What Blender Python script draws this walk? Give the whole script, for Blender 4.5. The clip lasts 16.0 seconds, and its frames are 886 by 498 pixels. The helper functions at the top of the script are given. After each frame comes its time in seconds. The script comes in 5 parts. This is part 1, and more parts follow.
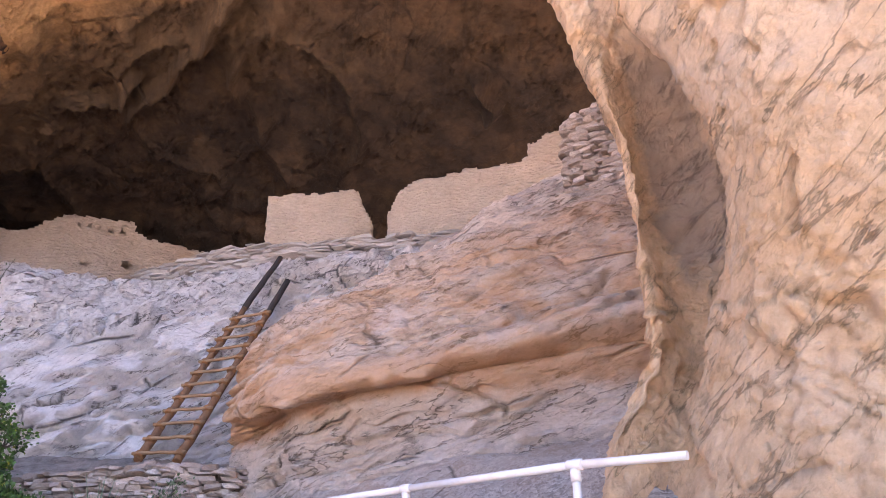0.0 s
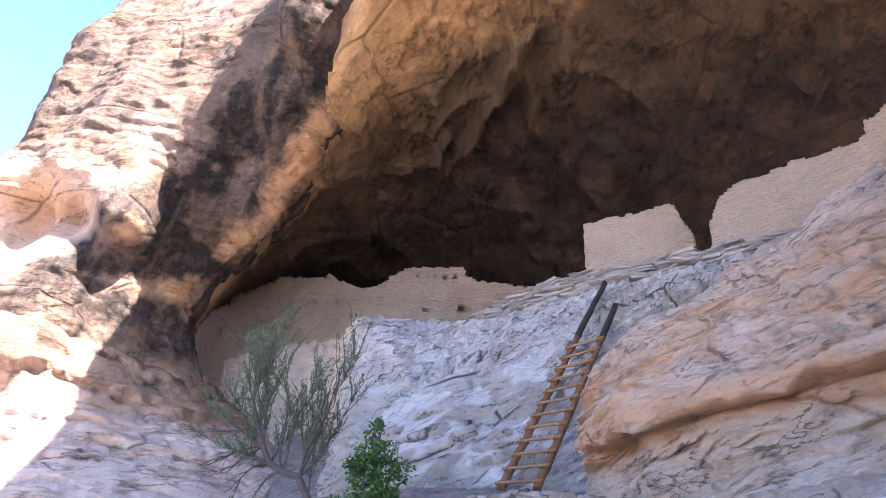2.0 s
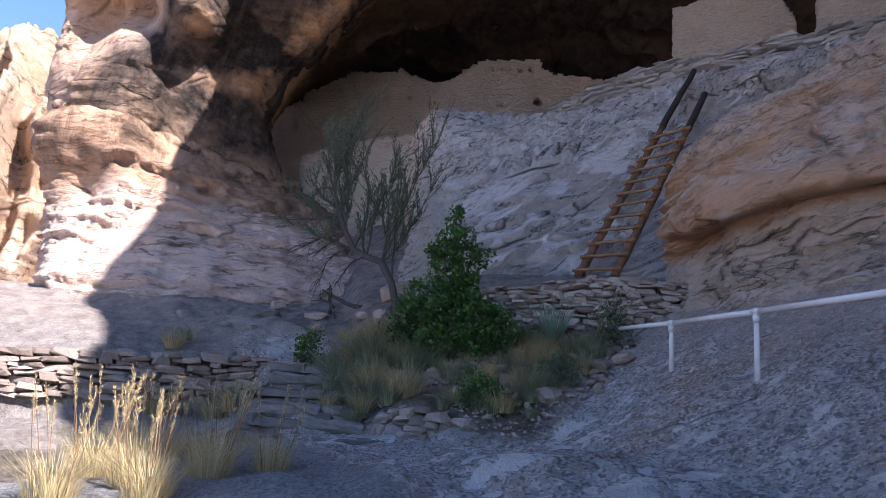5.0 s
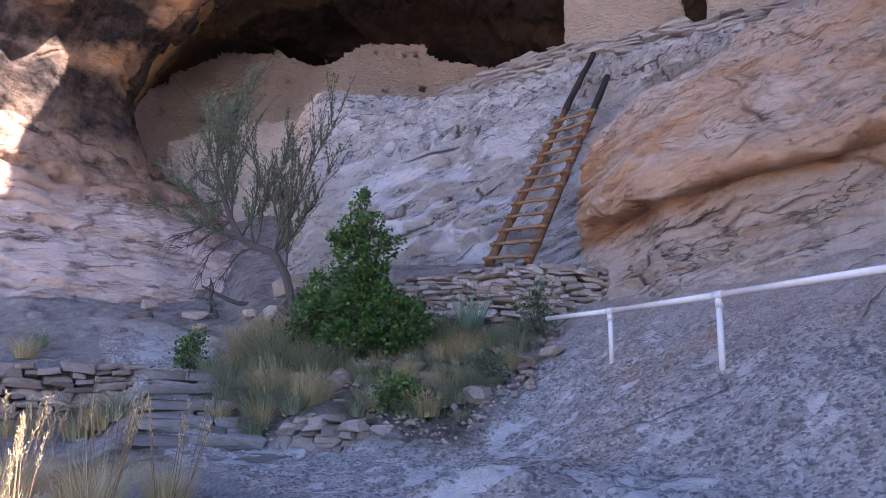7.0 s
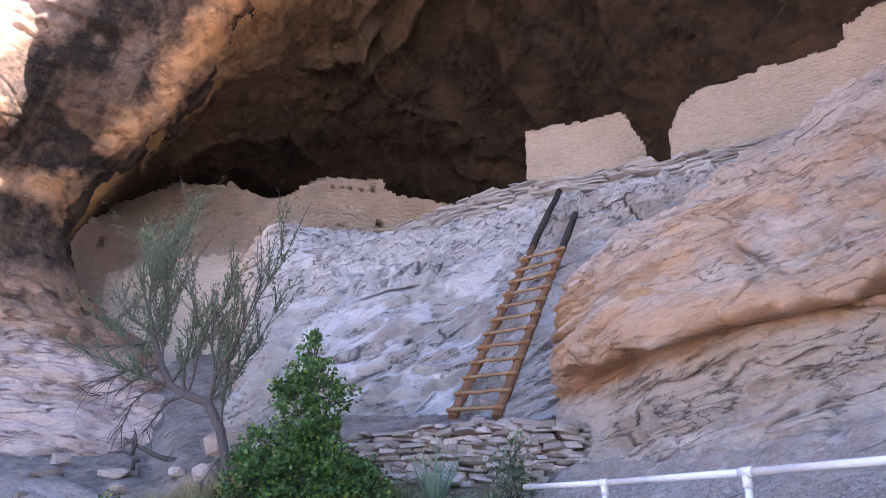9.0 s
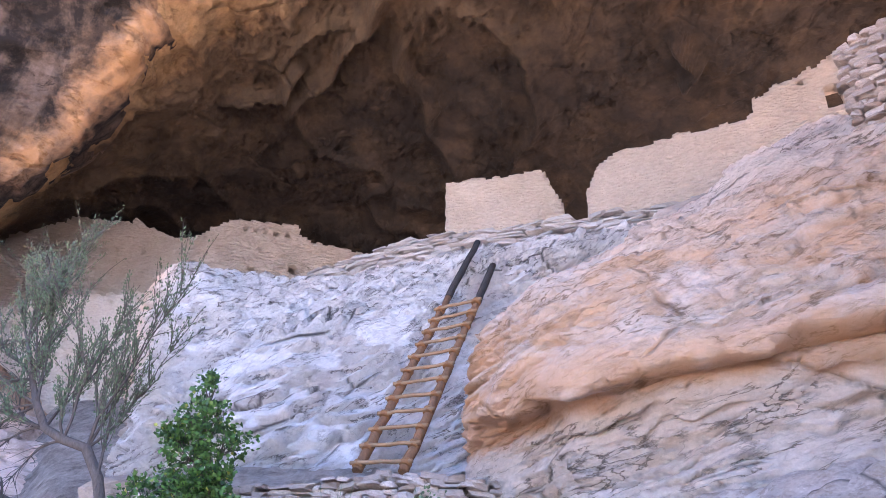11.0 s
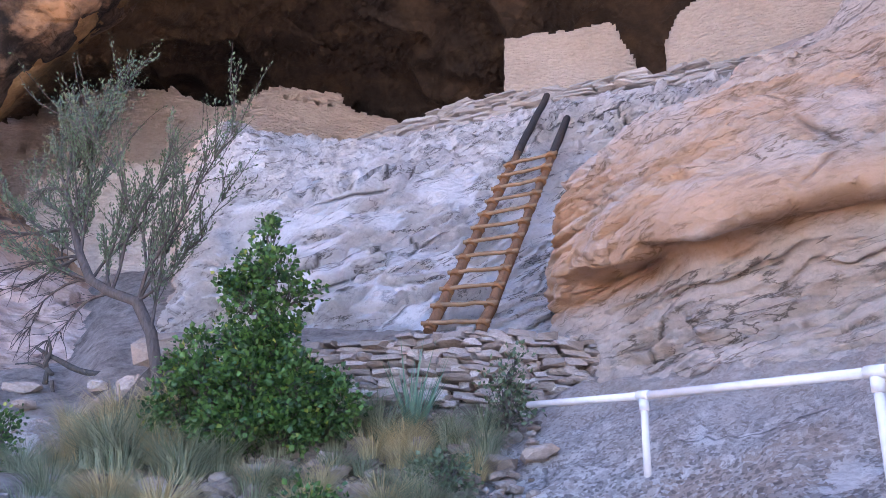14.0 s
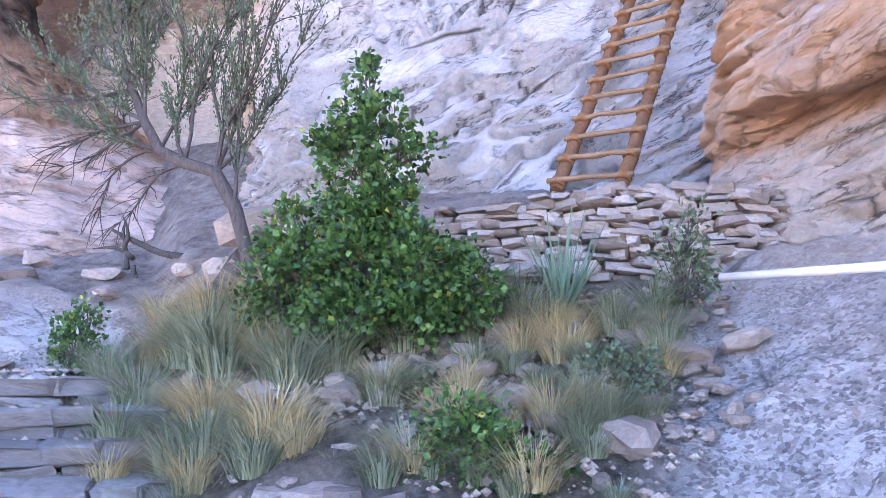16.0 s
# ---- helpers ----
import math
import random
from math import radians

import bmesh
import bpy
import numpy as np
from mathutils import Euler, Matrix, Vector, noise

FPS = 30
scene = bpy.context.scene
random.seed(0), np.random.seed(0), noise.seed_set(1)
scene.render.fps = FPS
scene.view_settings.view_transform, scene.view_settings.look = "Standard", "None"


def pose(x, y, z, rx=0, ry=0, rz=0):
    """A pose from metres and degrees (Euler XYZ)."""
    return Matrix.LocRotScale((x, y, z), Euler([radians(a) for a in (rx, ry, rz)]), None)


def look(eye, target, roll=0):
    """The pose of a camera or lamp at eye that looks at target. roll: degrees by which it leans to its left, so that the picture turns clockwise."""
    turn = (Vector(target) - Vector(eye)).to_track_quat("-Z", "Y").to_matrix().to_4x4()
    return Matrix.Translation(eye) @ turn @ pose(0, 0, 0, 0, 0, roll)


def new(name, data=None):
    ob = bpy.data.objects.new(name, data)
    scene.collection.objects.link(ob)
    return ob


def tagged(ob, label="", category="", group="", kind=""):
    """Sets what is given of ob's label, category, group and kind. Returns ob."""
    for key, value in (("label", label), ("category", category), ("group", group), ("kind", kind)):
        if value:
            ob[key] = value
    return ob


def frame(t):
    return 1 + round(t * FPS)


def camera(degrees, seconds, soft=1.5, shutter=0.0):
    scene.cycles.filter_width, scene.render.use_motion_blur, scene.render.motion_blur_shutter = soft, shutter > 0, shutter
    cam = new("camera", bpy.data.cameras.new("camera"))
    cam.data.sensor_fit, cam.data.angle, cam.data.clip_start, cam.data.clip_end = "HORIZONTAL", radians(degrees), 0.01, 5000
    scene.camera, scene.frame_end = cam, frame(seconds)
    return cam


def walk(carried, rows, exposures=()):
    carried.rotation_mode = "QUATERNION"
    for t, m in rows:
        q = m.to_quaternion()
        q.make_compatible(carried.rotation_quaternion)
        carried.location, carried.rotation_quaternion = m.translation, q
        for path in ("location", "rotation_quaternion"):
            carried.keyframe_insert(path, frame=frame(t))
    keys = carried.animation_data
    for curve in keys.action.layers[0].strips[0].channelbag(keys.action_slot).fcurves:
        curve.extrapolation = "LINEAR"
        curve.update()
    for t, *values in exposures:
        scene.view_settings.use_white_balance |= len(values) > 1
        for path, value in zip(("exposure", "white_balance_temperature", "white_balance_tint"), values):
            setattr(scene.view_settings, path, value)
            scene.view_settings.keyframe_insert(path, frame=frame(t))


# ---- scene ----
cam = camera(59.8, 16.0, 0.6)
PATH = [
    (0, (0.138, 1.131, 1.467), (0.101, 2.947, 2.305), -0.9),
    (0.5, (0.128, 1.104, 1.448), (0.121, 2.873, 2.381), -0.8),
    (1, (0.089, 1.065, 1.456), (-0.183, 2.805, 2.404), -1.0),
    (1.5, (0.02, 1.069, 1.456), (-0.563, 2.73, 2.405), -0.0),
    (2, (-0.041, 1.063, 1.453), (-0.846, 2.664, 2.341), 2.2),
    (2.5, (-0.036, 1.082, 1.416), (-0.972, 2.646, 2.241), 3.3),
    (3, (-0.075, 1.04, 1.365), (-1.078, 2.598, 2.119), 4.0),
    (3.5, (-0.107, 1.058, 1.328), (-1.149, 2.63, 1.993), 4.6),
    (4, (-0.111, 1.062, 1.311), (-1.175, 2.662, 1.866), 5.1),
    (6.5, (-1.187, 1.819, 1.263), (-1.988, 3.623, 1.588), 1.1),
    (7, (-1.497, 2.051, 1.363), (-2.209, 3.876, 1.765), 1.0),
    (7.5, (-1.798, 2.396, 1.507), (-2.676, 4.07, 2.161), 6.5),
    (8, (-1.869, 2.619, 1.547), (-2.691, 4.326, 2.185), 4.2),
    (8.5, (-2.026, 2.995, 1.714), (-2.694, 4.766, 2.361), 1.6),
    (9, (-2.071, 3.157, 1.84), (-2.639, 4.927, 2.578), 0.7),
    (9.5, (-2.167, 3.398, 1.865), (-2.835, 5.008, 2.846), 4.2),
    (10, (-2.135, 3.545, 1.856), (-2.679, 5.2, 2.838), 2.4),
    (12.5, (-2.46, 3.831, 1.77), (-2.725, 5.676, 2.498), 0.9),
    (13, (-2.627, 4.222, 1.806), (-2.972, 6.023, 2.605), 1.4),
    (13.5, (-2.876, 4.544, 1.751), (-3.26, 6.359, 2.498), 2.1),
    (14, (-3.142, 4.982, 1.697), (-3.582, 6.833, 2.315), 1.7),
    (14.5, (-3.416, 5.517, 1.785), (-4.107, 7.323, 2.295), -0.1),
    (15, (-3.724, 5.871, 1.882), (-4.435, 7.709, 2.223), 0.2),
    (15.5, (-4.001, 6.186, 2.006), (-4.61, 8.076, 2.242), 0.2),
    (16, (-4.219, 6.471, 2.044), (-4.847, 8.35, 2.311), -0.1),
]
EXPOSURES = [(0, 3.57, 7200, 29), (0.5, 3.8, 7150, 24), (1.0, 3.9, 6500, 22), (1.5, 3.7, 5950, 21), (2.0, 3.4, 5950, 18), (2.5, 2.53, 6100, 17), (3.0, 2.09, 5750, 7), (3.5, 1.61, 5450, 3), (4.2, 1.41, 5600, 7), (6.3, 2.88, 5950, 27), (7.5, 2.88, 6100, 26), (9.0, 3.5, 6150, 23),
             (9.5, 4.22, 6150, 25), (10.2, 4.28, 6000, 22), (12.5, 3.32, 6200, 27), (14.0, 3.75, 6100, 25), (15.0, 4.07, 6150, 26), (16, 4.3, 6100, 25)]
walk(cam, [(t, look(eye, target, roll)) for t, eye, target, roll in PATH], EXPOSURES)

# ---- light: a high sun from the side, behind the cliff's brow, and a clear sky ----
SUN_EL, SUN_AZ = radians(45), radians(-12)
world = bpy.data.worlds.new("sky")
scene.world = world
world.use_nodes = True
_sky = world.node_tree.nodes.new("ShaderNodeTexSky")
_sky.sky_type, _sky.sun_disc = "NISHITA", False
_sky.altitude, _sky.dust_density, _sky.ozone_density = 1500, 0.3, 3.0
_sky.sun_elevation, _sky.sun_rotation = SUN_EL, radians(90) - SUN_AZ
world.node_tree.links.new(_sky.outputs[0], world.node_tree.nodes["Background"].inputs[0])
world.node_tree.nodes["Background"].inputs[1].default_value = 0.085
sun = new("sun", bpy.data.lights.new("sun", "SUN"))
sun.data.energy, sun.data.angle, sun.data.color = 5.0, radians(0.5), (1.0, 0.93, 0.82)
sun.matrix_world = look((0, 0, 60), (-math.cos(SUN_EL) * math.cos(SUN_AZ), -math.cos(SUN_EL) * math.sin(SUN_AZ), 60 - math.sin(SUN_EL)))


# ---- numeric noise ----
def value_noise(p, seed=0):
    """Smooth noise in -1..1 at an array of points."""
    i = np.floor(p).astype(np.int64)
    f = p - i
    f = f * f * f * (f * (f * 6 - 15) + 10)
    out = np.zeros(len(p))
    for dx in (0, 1):
        for dy in (0, 1):
            for dz in (0, 1):
                h = ((i[:, 0] + dx) * 374761393 + (i[:, 1] + dy) * 668265263 + (i[:, 2] + dz) * 1440662683 + seed * 974634777) & 0xFFFFFFFF
                h = ((h ^ (h >> 13)) * 1274126177) & 0xFFFFFFFF
                h = ((h ^ (h >> 16)) * 2246822519) & 0xFFFFFFFF
                w = (f[:, 0] if dx else 1 - f[:, 0]) * (f[:, 1] if dy else 1 - f[:, 1]) * (f[:, 2] if dz else 1 - f[:, 2])
                out += w * ((h & 0xFFFF) / 32767.5 - 1)
    return out


def fbm(p, size, octaves=4, seed=0, gain=0.5):
    out, a, total = np.zeros(len(p)), 1.0, 0.0
    q = p / size
    for k in range(octaves):
        out += a * value_noise(q + 17.3 * k, seed + k)
        total += a
        a *= gain
        q = q * 2.03
    return out / total


def ramp(v, a, b):
    t = np.clip((v - a) / (b - a), 0, 1)
    return t * t * (3 - 2 * t)


def terraces(f, steps, sharp=0.25):
    """Cuts a smooth field into flat flakes with steep edges."""
    t = f * steps
    base = np.floor(t)
    return (base + ramp(t - base, 1 - sharp, 1.0)) / steps


# ---- materials ----
def tree_of(name):
    m = bpy.data.materials.new(name)
    m.use_nodes = True
    nt = m.node_tree
    return m, nt, nt.nodes["Principled BSDF"]


def node(nt, kind, **values):
    n = nt.nodes.new(kind)
    for key, v in values.items():
        n.inputs[key.replace("_", " ")].default_value = v
    return n


def coords(nt, scale=(1, 1, 1)):
    c = nt.nodes.new("ShaderNodeTexCoord")
    m = node(nt, "ShaderNodeMapping")
    m.inputs["Scale"].default_value = scale
    nt.links.new(c.outputs["Object"], m.inputs["Vector"])
    return m.outputs["Vector"]


def slanting(nt, degrees, scale):
    """Coordinates drawn out along a direction that rises to the east."""
    c = nt.nodes.new("ShaderNodeTexCoord")
    m = node(nt, "ShaderNodeMapping")
    m.vector_type = "TEXTURE"
    m.inputs["Rotation"].default_value = (0, radians(-degrees), 0)
    m.inputs["Scale"].default_value = tuple(1 / s for s in scale)
    nt.links.new(c.outputs["Object"], m.inputs["Vector"])
    return m.outputs["Vector"]


def noise_fac(nt, vec, scale, detail=6.0, rough=0.6, lo=0.35, hi=0.65, distort=0.0):
    n = node(nt, "ShaderNodeTexNoise", Scale=scale, Detail=detail, Roughness=rough, Distortion=distort)
    nt.links.new(vec, n.inputs["Vector"])
    r = node(nt, "ShaderNodeMapRange")
    r.inputs["From Min"].default_value, r.inputs["From Max"].default_value = lo, hi
    nt.links.new(n.outputs["Fac"], r.inputs["Value"])
    return r.outputs["Result"]


def mix(nt, fac, a, b, blend="MIX"):
    m = nt.nodes.new("ShaderNodeMix")
    m.data_type, m.blend_type = "RGBA", blend
    for socket, v in ((m.inputs["Factor"], fac), (m.inputs["A"], a), (m.inputs["B"], b)):
        if isinstance(v, (tuple, float, int)):
            socket.default_value = (*v, 1) if isinstance(v, tuple) else v
        else:
            nt.links.new(v, socket)
    return m.outputs["Result"]


def calc(nt, op, a, b=0.0):
    m = nt.nodes.new("ShaderNodeMath")
    m.operation = op
    for socket, v in ((m.inputs[0], a), (m.inputs[1], b)):
        if isinstance(v, (float, int)):
            socket.default_value = v
        else:
            nt.links.new(v, socket)
    return m.outputs[0]


def axis_ramp(nt, axis, a, b, wobble=0.0, wobble_scale=0.4):
    """0 at a, 1 at b along a world axis, with an uneven border."""
    vec = coords(nt)
    s = nt.nodes.new("ShaderNodeSeparateXYZ")
    nt.links.new(vec, s.inputs[0])
    v = s.outputs["XYZ".index(axis)]
    if wobble:
        v = calc(nt, "ADD", v, calc(nt, "MULTIPLY", calc(nt, "SUBTRACT", noise_fac(nt, vec, wobble_scale, 5, 0.6, 0.2, 0.8), 0.5), wobble))
    r = node(nt, "ShaderNodeMapRange")
    r.inputs["From Min"].default_value, r.inputs["From Max"].default_value = a, b
    nt.links.new(v, r.inputs["Value"])
    return r.outputs["Result"]


def bump(nt, bsdf, heights, distance=0.03, strength=0.8):
    total = None
    for h, k in heights:
        h = calc(nt, "MULTIPLY", h, k)
        total = h if total is None else calc(nt, "ADD", total, h)
    b = node(nt, "ShaderNodeBump", Strength=strength, Distance=distance)
    nt.links.new(total, b.inputs["Height"])
    nt.links.new(b.outputs[0], bsdf.inputs["Normal"])


def cracks(nt, vec, scale, width=0.03):
    w = node(nt, "ShaderNodeTexNoise", Scale=scale * 0.8, Detail=4.0)
    nt.links.new(vec, w.inputs["Vector"])
    v2 = nt.nodes.new("ShaderNodeMixRGB")
    v2.inputs[0].default_value = 0.35
    nt.links.new(vec, v2.inputs[1])
    nt.links.new(w.outputs["Color"], v2.inputs[2])
    v = node(nt, "ShaderNodeTexVoronoi", Scale=scale)
    v.feature = "DISTANCE_TO_EDGE"
    nt.links.new(v2.outputs[0], v.inputs["Vector"])
    r = node(nt, "ShaderNodeMapRange")
    r.inputs["From Min"].default_value, r.inputs["From Max"].default_value = 0.0, width
    nt.links.new(v.outputs["Distance"], r.inputs["Value"])
    return r.outputs["Result"]


def chips(nt, vec, scale):
    """Flat flakes with crisp broken edges, each at its own level."""
    w = node(nt, "ShaderNodeTexNoise", Scale=scale * 0.7, Detail=5.0)
    nt.links.new(vec, w.inputs["Vector"])
    v2 = nt.nodes.new("ShaderNodeMixRGB")
    v2.blend_type = "ADD"
    v2.inputs[0].default_value = 0.3 / scale
    nt.links.new(vec, v2.inputs[1])
    nt.links.new(w.outputs["Color"], v2.inputs[2])
    v = node(nt, "ShaderNodeTexVoronoi", Scale=scale)
    nt.links.new(v2.outputs[0], v.inputs["Vector"])
    s = nt.nodes.new("ShaderNodeSeparateColor")
    nt.links.new(v.outputs["Color"], s.inputs[0])
    return calc(nt, "ADD", s.outputs[0], calc(nt, "MULTIPLY", v.outputs["Distance"], -0.7))


def rock_material(name, pale, warm, dark, patch=0.45, grain=14.0, relief=1.0, chip=1.6, flat=1.8, stain_or_shade=None, seams=0.75, lean=6, lump=0.75, wash=None):
    """Weathered volcanic conglomerate: pale and warm patches, dark pits, flaking beds, shadow lines painted along its
    cracks.
    """
    m, nt, bsdf = tree_of(name)
    v = coords(nt)
    beds = coords(nt, (1, 1, flat))
    col = mix(nt, noise_fac(nt, v, patch, 7, 0.62, 0.38, 0.62, 0.6), pale, warm)
    col = mix(nt, calc(nt, "MULTIPLY", noise_fac(nt, beds, 2.4, 8, 0.65, 0.52, 0.74), 0.55), col, dark)
    col = mix(nt, calc(nt, "MULTIPLY", noise_fac(nt, beds, 5.0, 8, 0.75, 0.5, 0.7), 0.4), col, pale)
    fine = noise_fac(nt, v, grain, 7, 0.78, 0.3, 0.7)
    col = mix(nt, 0.34, col, mix(nt, fine, tuple(0.6 * c for c in dark), tuple(min(1.0, 1.15 * c) for c in pale)))
    big, small = chips(nt, beds, chip), chips(nt, beds, chip * 3.1)
    # seams, creases and splits: crevice shade darkened into the colour, besides the bump
    lines = slanting(nt, lean, (0.6, 0.6, 3.0))
    seam = noise_fac(nt, lines, chip * 0.8, 9, 0.6, 0.488, 0.512, 0.3)
    seam = calc(nt, "MULTIPLY", calc(nt, "MULTIPLY", seam, calc(nt, "SUBTRACT", 1.0, seam)), 4.0)
    seam = calc(nt, "MULTIPLY", seam, noise_fac(nt, v, chip * 0.9, 5, 0.65, 0.43, 0.53))
    col = mix(nt, calc(nt, "MULTIPLY", seam, seams), col, tuple(0.3 * c for c in dark))
    tiny = chips(nt, beds, chip * 7.0)
    crease = noise_fac(nt, slanting(nt, lean * 1.3, (0.6, 0.6, 2.4)), chip * 2.1, 8, 0.6, 0.48, 0.52, 0.5)
    crease = calc(nt, "MULTIPLY", calc(nt, "MULTIPLY", crease, calc(nt, "SUBTRACT", 1.0, crease)), 4.0)
    crease = calc(nt, "MULTIPLY", crease, noise_fac(nt, v, chip * 1.4, 5, 0.65, 0.44, 0.6))
    col = mix(nt, calc(nt, "MULTIPLY", crease, seams * 0.6), col, tuple(0.5 * c for c in dark))
    split = calc(nt, "MULTIPLY", calc(nt, "SUBTRACT", 1.0, cracks(nt, slanting(nt, lean, (0.7, 0.7, 1.3)), chip * 0.55, 0.022)), noise_fac(nt, v, chip * 0.6, 5, 0.65, 0.47, 0.55))
    col = mix(nt, calc(nt, "MULTIPLY", split, seams), col, tuple(0.25 * c for c in dark))
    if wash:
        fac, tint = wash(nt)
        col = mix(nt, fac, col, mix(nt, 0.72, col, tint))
    if stain_or_shade:
        col = mix(nt, stain_or_shade(nt), col, (0.026, 0.020, 0.018))
    nt.links.new(col, bsdf.inputs["Base Color"])
    bsdf.inputs["Roughness"].default_value = 0.92
    bsdf.inputs["Specular IOR Level"].default_value = 0.2
    bump(nt, bsdf, [(noise_fac(nt, beds, 2.0, 10, 0.72, 0.2, 0.8), lump), (big, 0.18), (small, 0.2), (tiny, 0.09), (fine, 0.2), (seam, -0.5), (crease, -0.2), (split, -0.6)], 0.12 * relief, 1.0)
    return m


def slant(nt, kx, ky, kz, a, b, wobble, scale):
    """0 at a, 1 at b along a slanting direction, with an uneven border."""
    vec = coords(nt)
    sep = nt.nodes.new("ShaderNodeSeparateXYZ")
    nt.links.new(vec, sep.inputs[0])
    v = calc(nt, "ADD", calc(nt, "ADD", calc(nt, "MULTIPLY", sep.outputs[0], kx), calc(nt, "MULTIPLY", sep.outputs[1], ky)), calc(nt, "MULTIPLY", sep.outputs[2], kz))
    v = calc(nt, "ADD", v, calc(nt, "MULTIPLY", calc(nt, "SUBTRACT", noise_fac(nt, vec, scale, 6, 0.65, 0.2, 0.8), 0.5), wobble))
    r = node(nt, "ShaderNodeMapRange")
    r.inputs["From Min"].default_value, r.inputs["From Max"].default_value = a, b
    nt.links.new(v, r.inputs["Value"])
    return r.outputs["Result"]


def streaks(nt):
    """Desert varnish: blue-black runs down the overhanging face beside the cave mouth, clear of its bare orange rim."""
    run = noise_fac(nt, slanting(nt, 70, (0.12, 0.6, 1.1)), 1.0, 7, 0.62, 0.38, 0.55, 0.5)
    blot = noise_fac(nt, coords(nt), 2.6, 9, 0.8, 0.38, 0.56)
    rim = calc(nt, "MAXIMUM", slant(nt, 1, 0, -1.1, -30.65, -31.05, 0.6, 1.1), axis_ramp(nt, "Z", 11.2, 10.6, 0.6, 1.1))
    core = calc(nt, "MULTIPLY", rim, slant(nt, 1, 0, -0.9, -30.8, -29.4, 1.8, 0.5))
    dome = calc(nt, "MULTIPLY", calc(nt, "MULTIPLY", axis_ramp(nt, "Z", 13.6, 15.4, 2.4, 0.6), rim), 0.8)
    band = calc(nt, "MAXIMUM", calc(nt, "MULTIPLY", core, axis_ramp(nt, "Z", 7.8, 9.6, 2.5, 0.7)), dome)
    amount = calc(nt, "ADD", calc(nt, "ADD", calc(nt, "MULTIPLY", run, 0.22), calc(nt, "MULTIPLY", blot, 0.12)), 0.72)
    return calc(nt, "MULTIPLY", calc(nt, "MULTIPLY", amount, band), 0.97)


def rim_wash(nt):
    """Bare orange rock along the rim of the cave mouth."""
    rim = calc(nt, "MULTIPLY", slant(nt, 1, 0, -1.1, -31.3, -30.6, 0.8, 1.1), axis_ramp(nt, "Z", 10.4, 11.4, 0.6, 1.1))
    return calc(nt, "MULTIPLY", rim, 0.95), (0.62, 0.31, 0.12)


def soot_and_shade(nt):
    """Sooty hearth film on the cave roof, with shade painted in by depth: brown inside the mouth, black over the rooms.
    """
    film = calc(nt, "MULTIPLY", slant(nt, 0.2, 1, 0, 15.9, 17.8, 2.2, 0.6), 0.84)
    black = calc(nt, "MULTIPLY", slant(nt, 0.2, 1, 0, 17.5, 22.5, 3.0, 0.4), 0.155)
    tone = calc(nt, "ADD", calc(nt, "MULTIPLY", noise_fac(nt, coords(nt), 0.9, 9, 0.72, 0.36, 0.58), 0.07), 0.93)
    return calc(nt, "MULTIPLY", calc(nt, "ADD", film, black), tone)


def foot_stain(nt):
    """Black varnish in uneven tongues high on the foot of the cliff."""
    run = noise_fac(nt, coords(nt, (0.9, 0.9, 0.35)), 1.3, 8, 0.72, 0.42, 0.58, 0.4)
    high = calc(nt, "MULTIPLY", calc(nt, "MULTIPLY", run, axis_ramp(nt, "Z", 6.6, 8.4, 1.8, 0.8)), 0.8)
    scrub = calc(nt, "MULTIPLY", calc(nt, "MULTIPLY", noise_fac(nt, coords(nt), 2.0, 8, 0.75, 0.4, 0.6), axis_ramp(nt, "Z", 4.2, 3.4, 0.8, 0.8)), 0.5)
    return calc(nt, "MAXIMUM", high, scrub)


def foot_wash(nt):
    """Orange-brown wash over the upper half of the cliff's foot."""
    return calc(nt, "MULTIPLY", calc(nt, "MULTIPLY", axis_ramp(nt, "Z", 6.1, 7.3, 1.3, 0.9), axis_ramp(nt, "X", -13.5, -16.0, 1.5, 0.6)), 0.95), (0.39, 0.205, 0.10)


def ledge_wash(nt):
    """Iron-orange skin on the bulge above the ledge, worn through in places."""
    worn = noise_fac(nt, coords(nt, (1, 1, 1.6)), 0.55, 7, 0.65, 0.60, 0.42, 0.5)
    band = calc(nt, "MULTIPLY", slant(nt, -0.05, 0, 1, 4.15, 4.4, 0.35, 1.4), slant(nt, -0.35, 0, 1, 8.4, 6.4, 1.8, 0.6))
    skin = calc(nt, "MULTIPLY", calc(nt, "MULTIPLY", band, calc(nt, "ADD", calc(nt, "MULTIPLY", worn, 0.82), 0.18)), 0.92)
    lip = calc(nt, "MULTIPLY", slant(nt, -0.05, 0, 1, 4.1, 4.3, 0.3, 1.4), slant(nt, -0.08, 0, 1, 5.1, 4.6, 0.5, 1.2))
    return calc(nt, "MAXIMUM", skin, calc(nt, "MULTIPLY", lip, 0.85)), (0.70, 0.345, 0.15)


def nose_wash(nt):
    """Peach tint on the western edge of the pale face."""
    return calc(nt, "MULTIPLY", axis_ramp(nt, "X", -11.4, -12.6, 1.4, 0.7), 0.9), (0.86, 0.60, 0.43)


def hollow_shade(nt):
    """Shade of the buttress's hollow, put into the colour as a grey tint."""
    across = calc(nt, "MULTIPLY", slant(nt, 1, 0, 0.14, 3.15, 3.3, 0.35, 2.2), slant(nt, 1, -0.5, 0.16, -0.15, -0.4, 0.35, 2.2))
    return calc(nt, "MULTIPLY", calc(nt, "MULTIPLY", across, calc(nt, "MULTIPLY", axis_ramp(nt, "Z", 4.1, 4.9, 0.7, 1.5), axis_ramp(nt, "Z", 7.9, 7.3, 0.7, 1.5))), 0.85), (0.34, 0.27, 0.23)


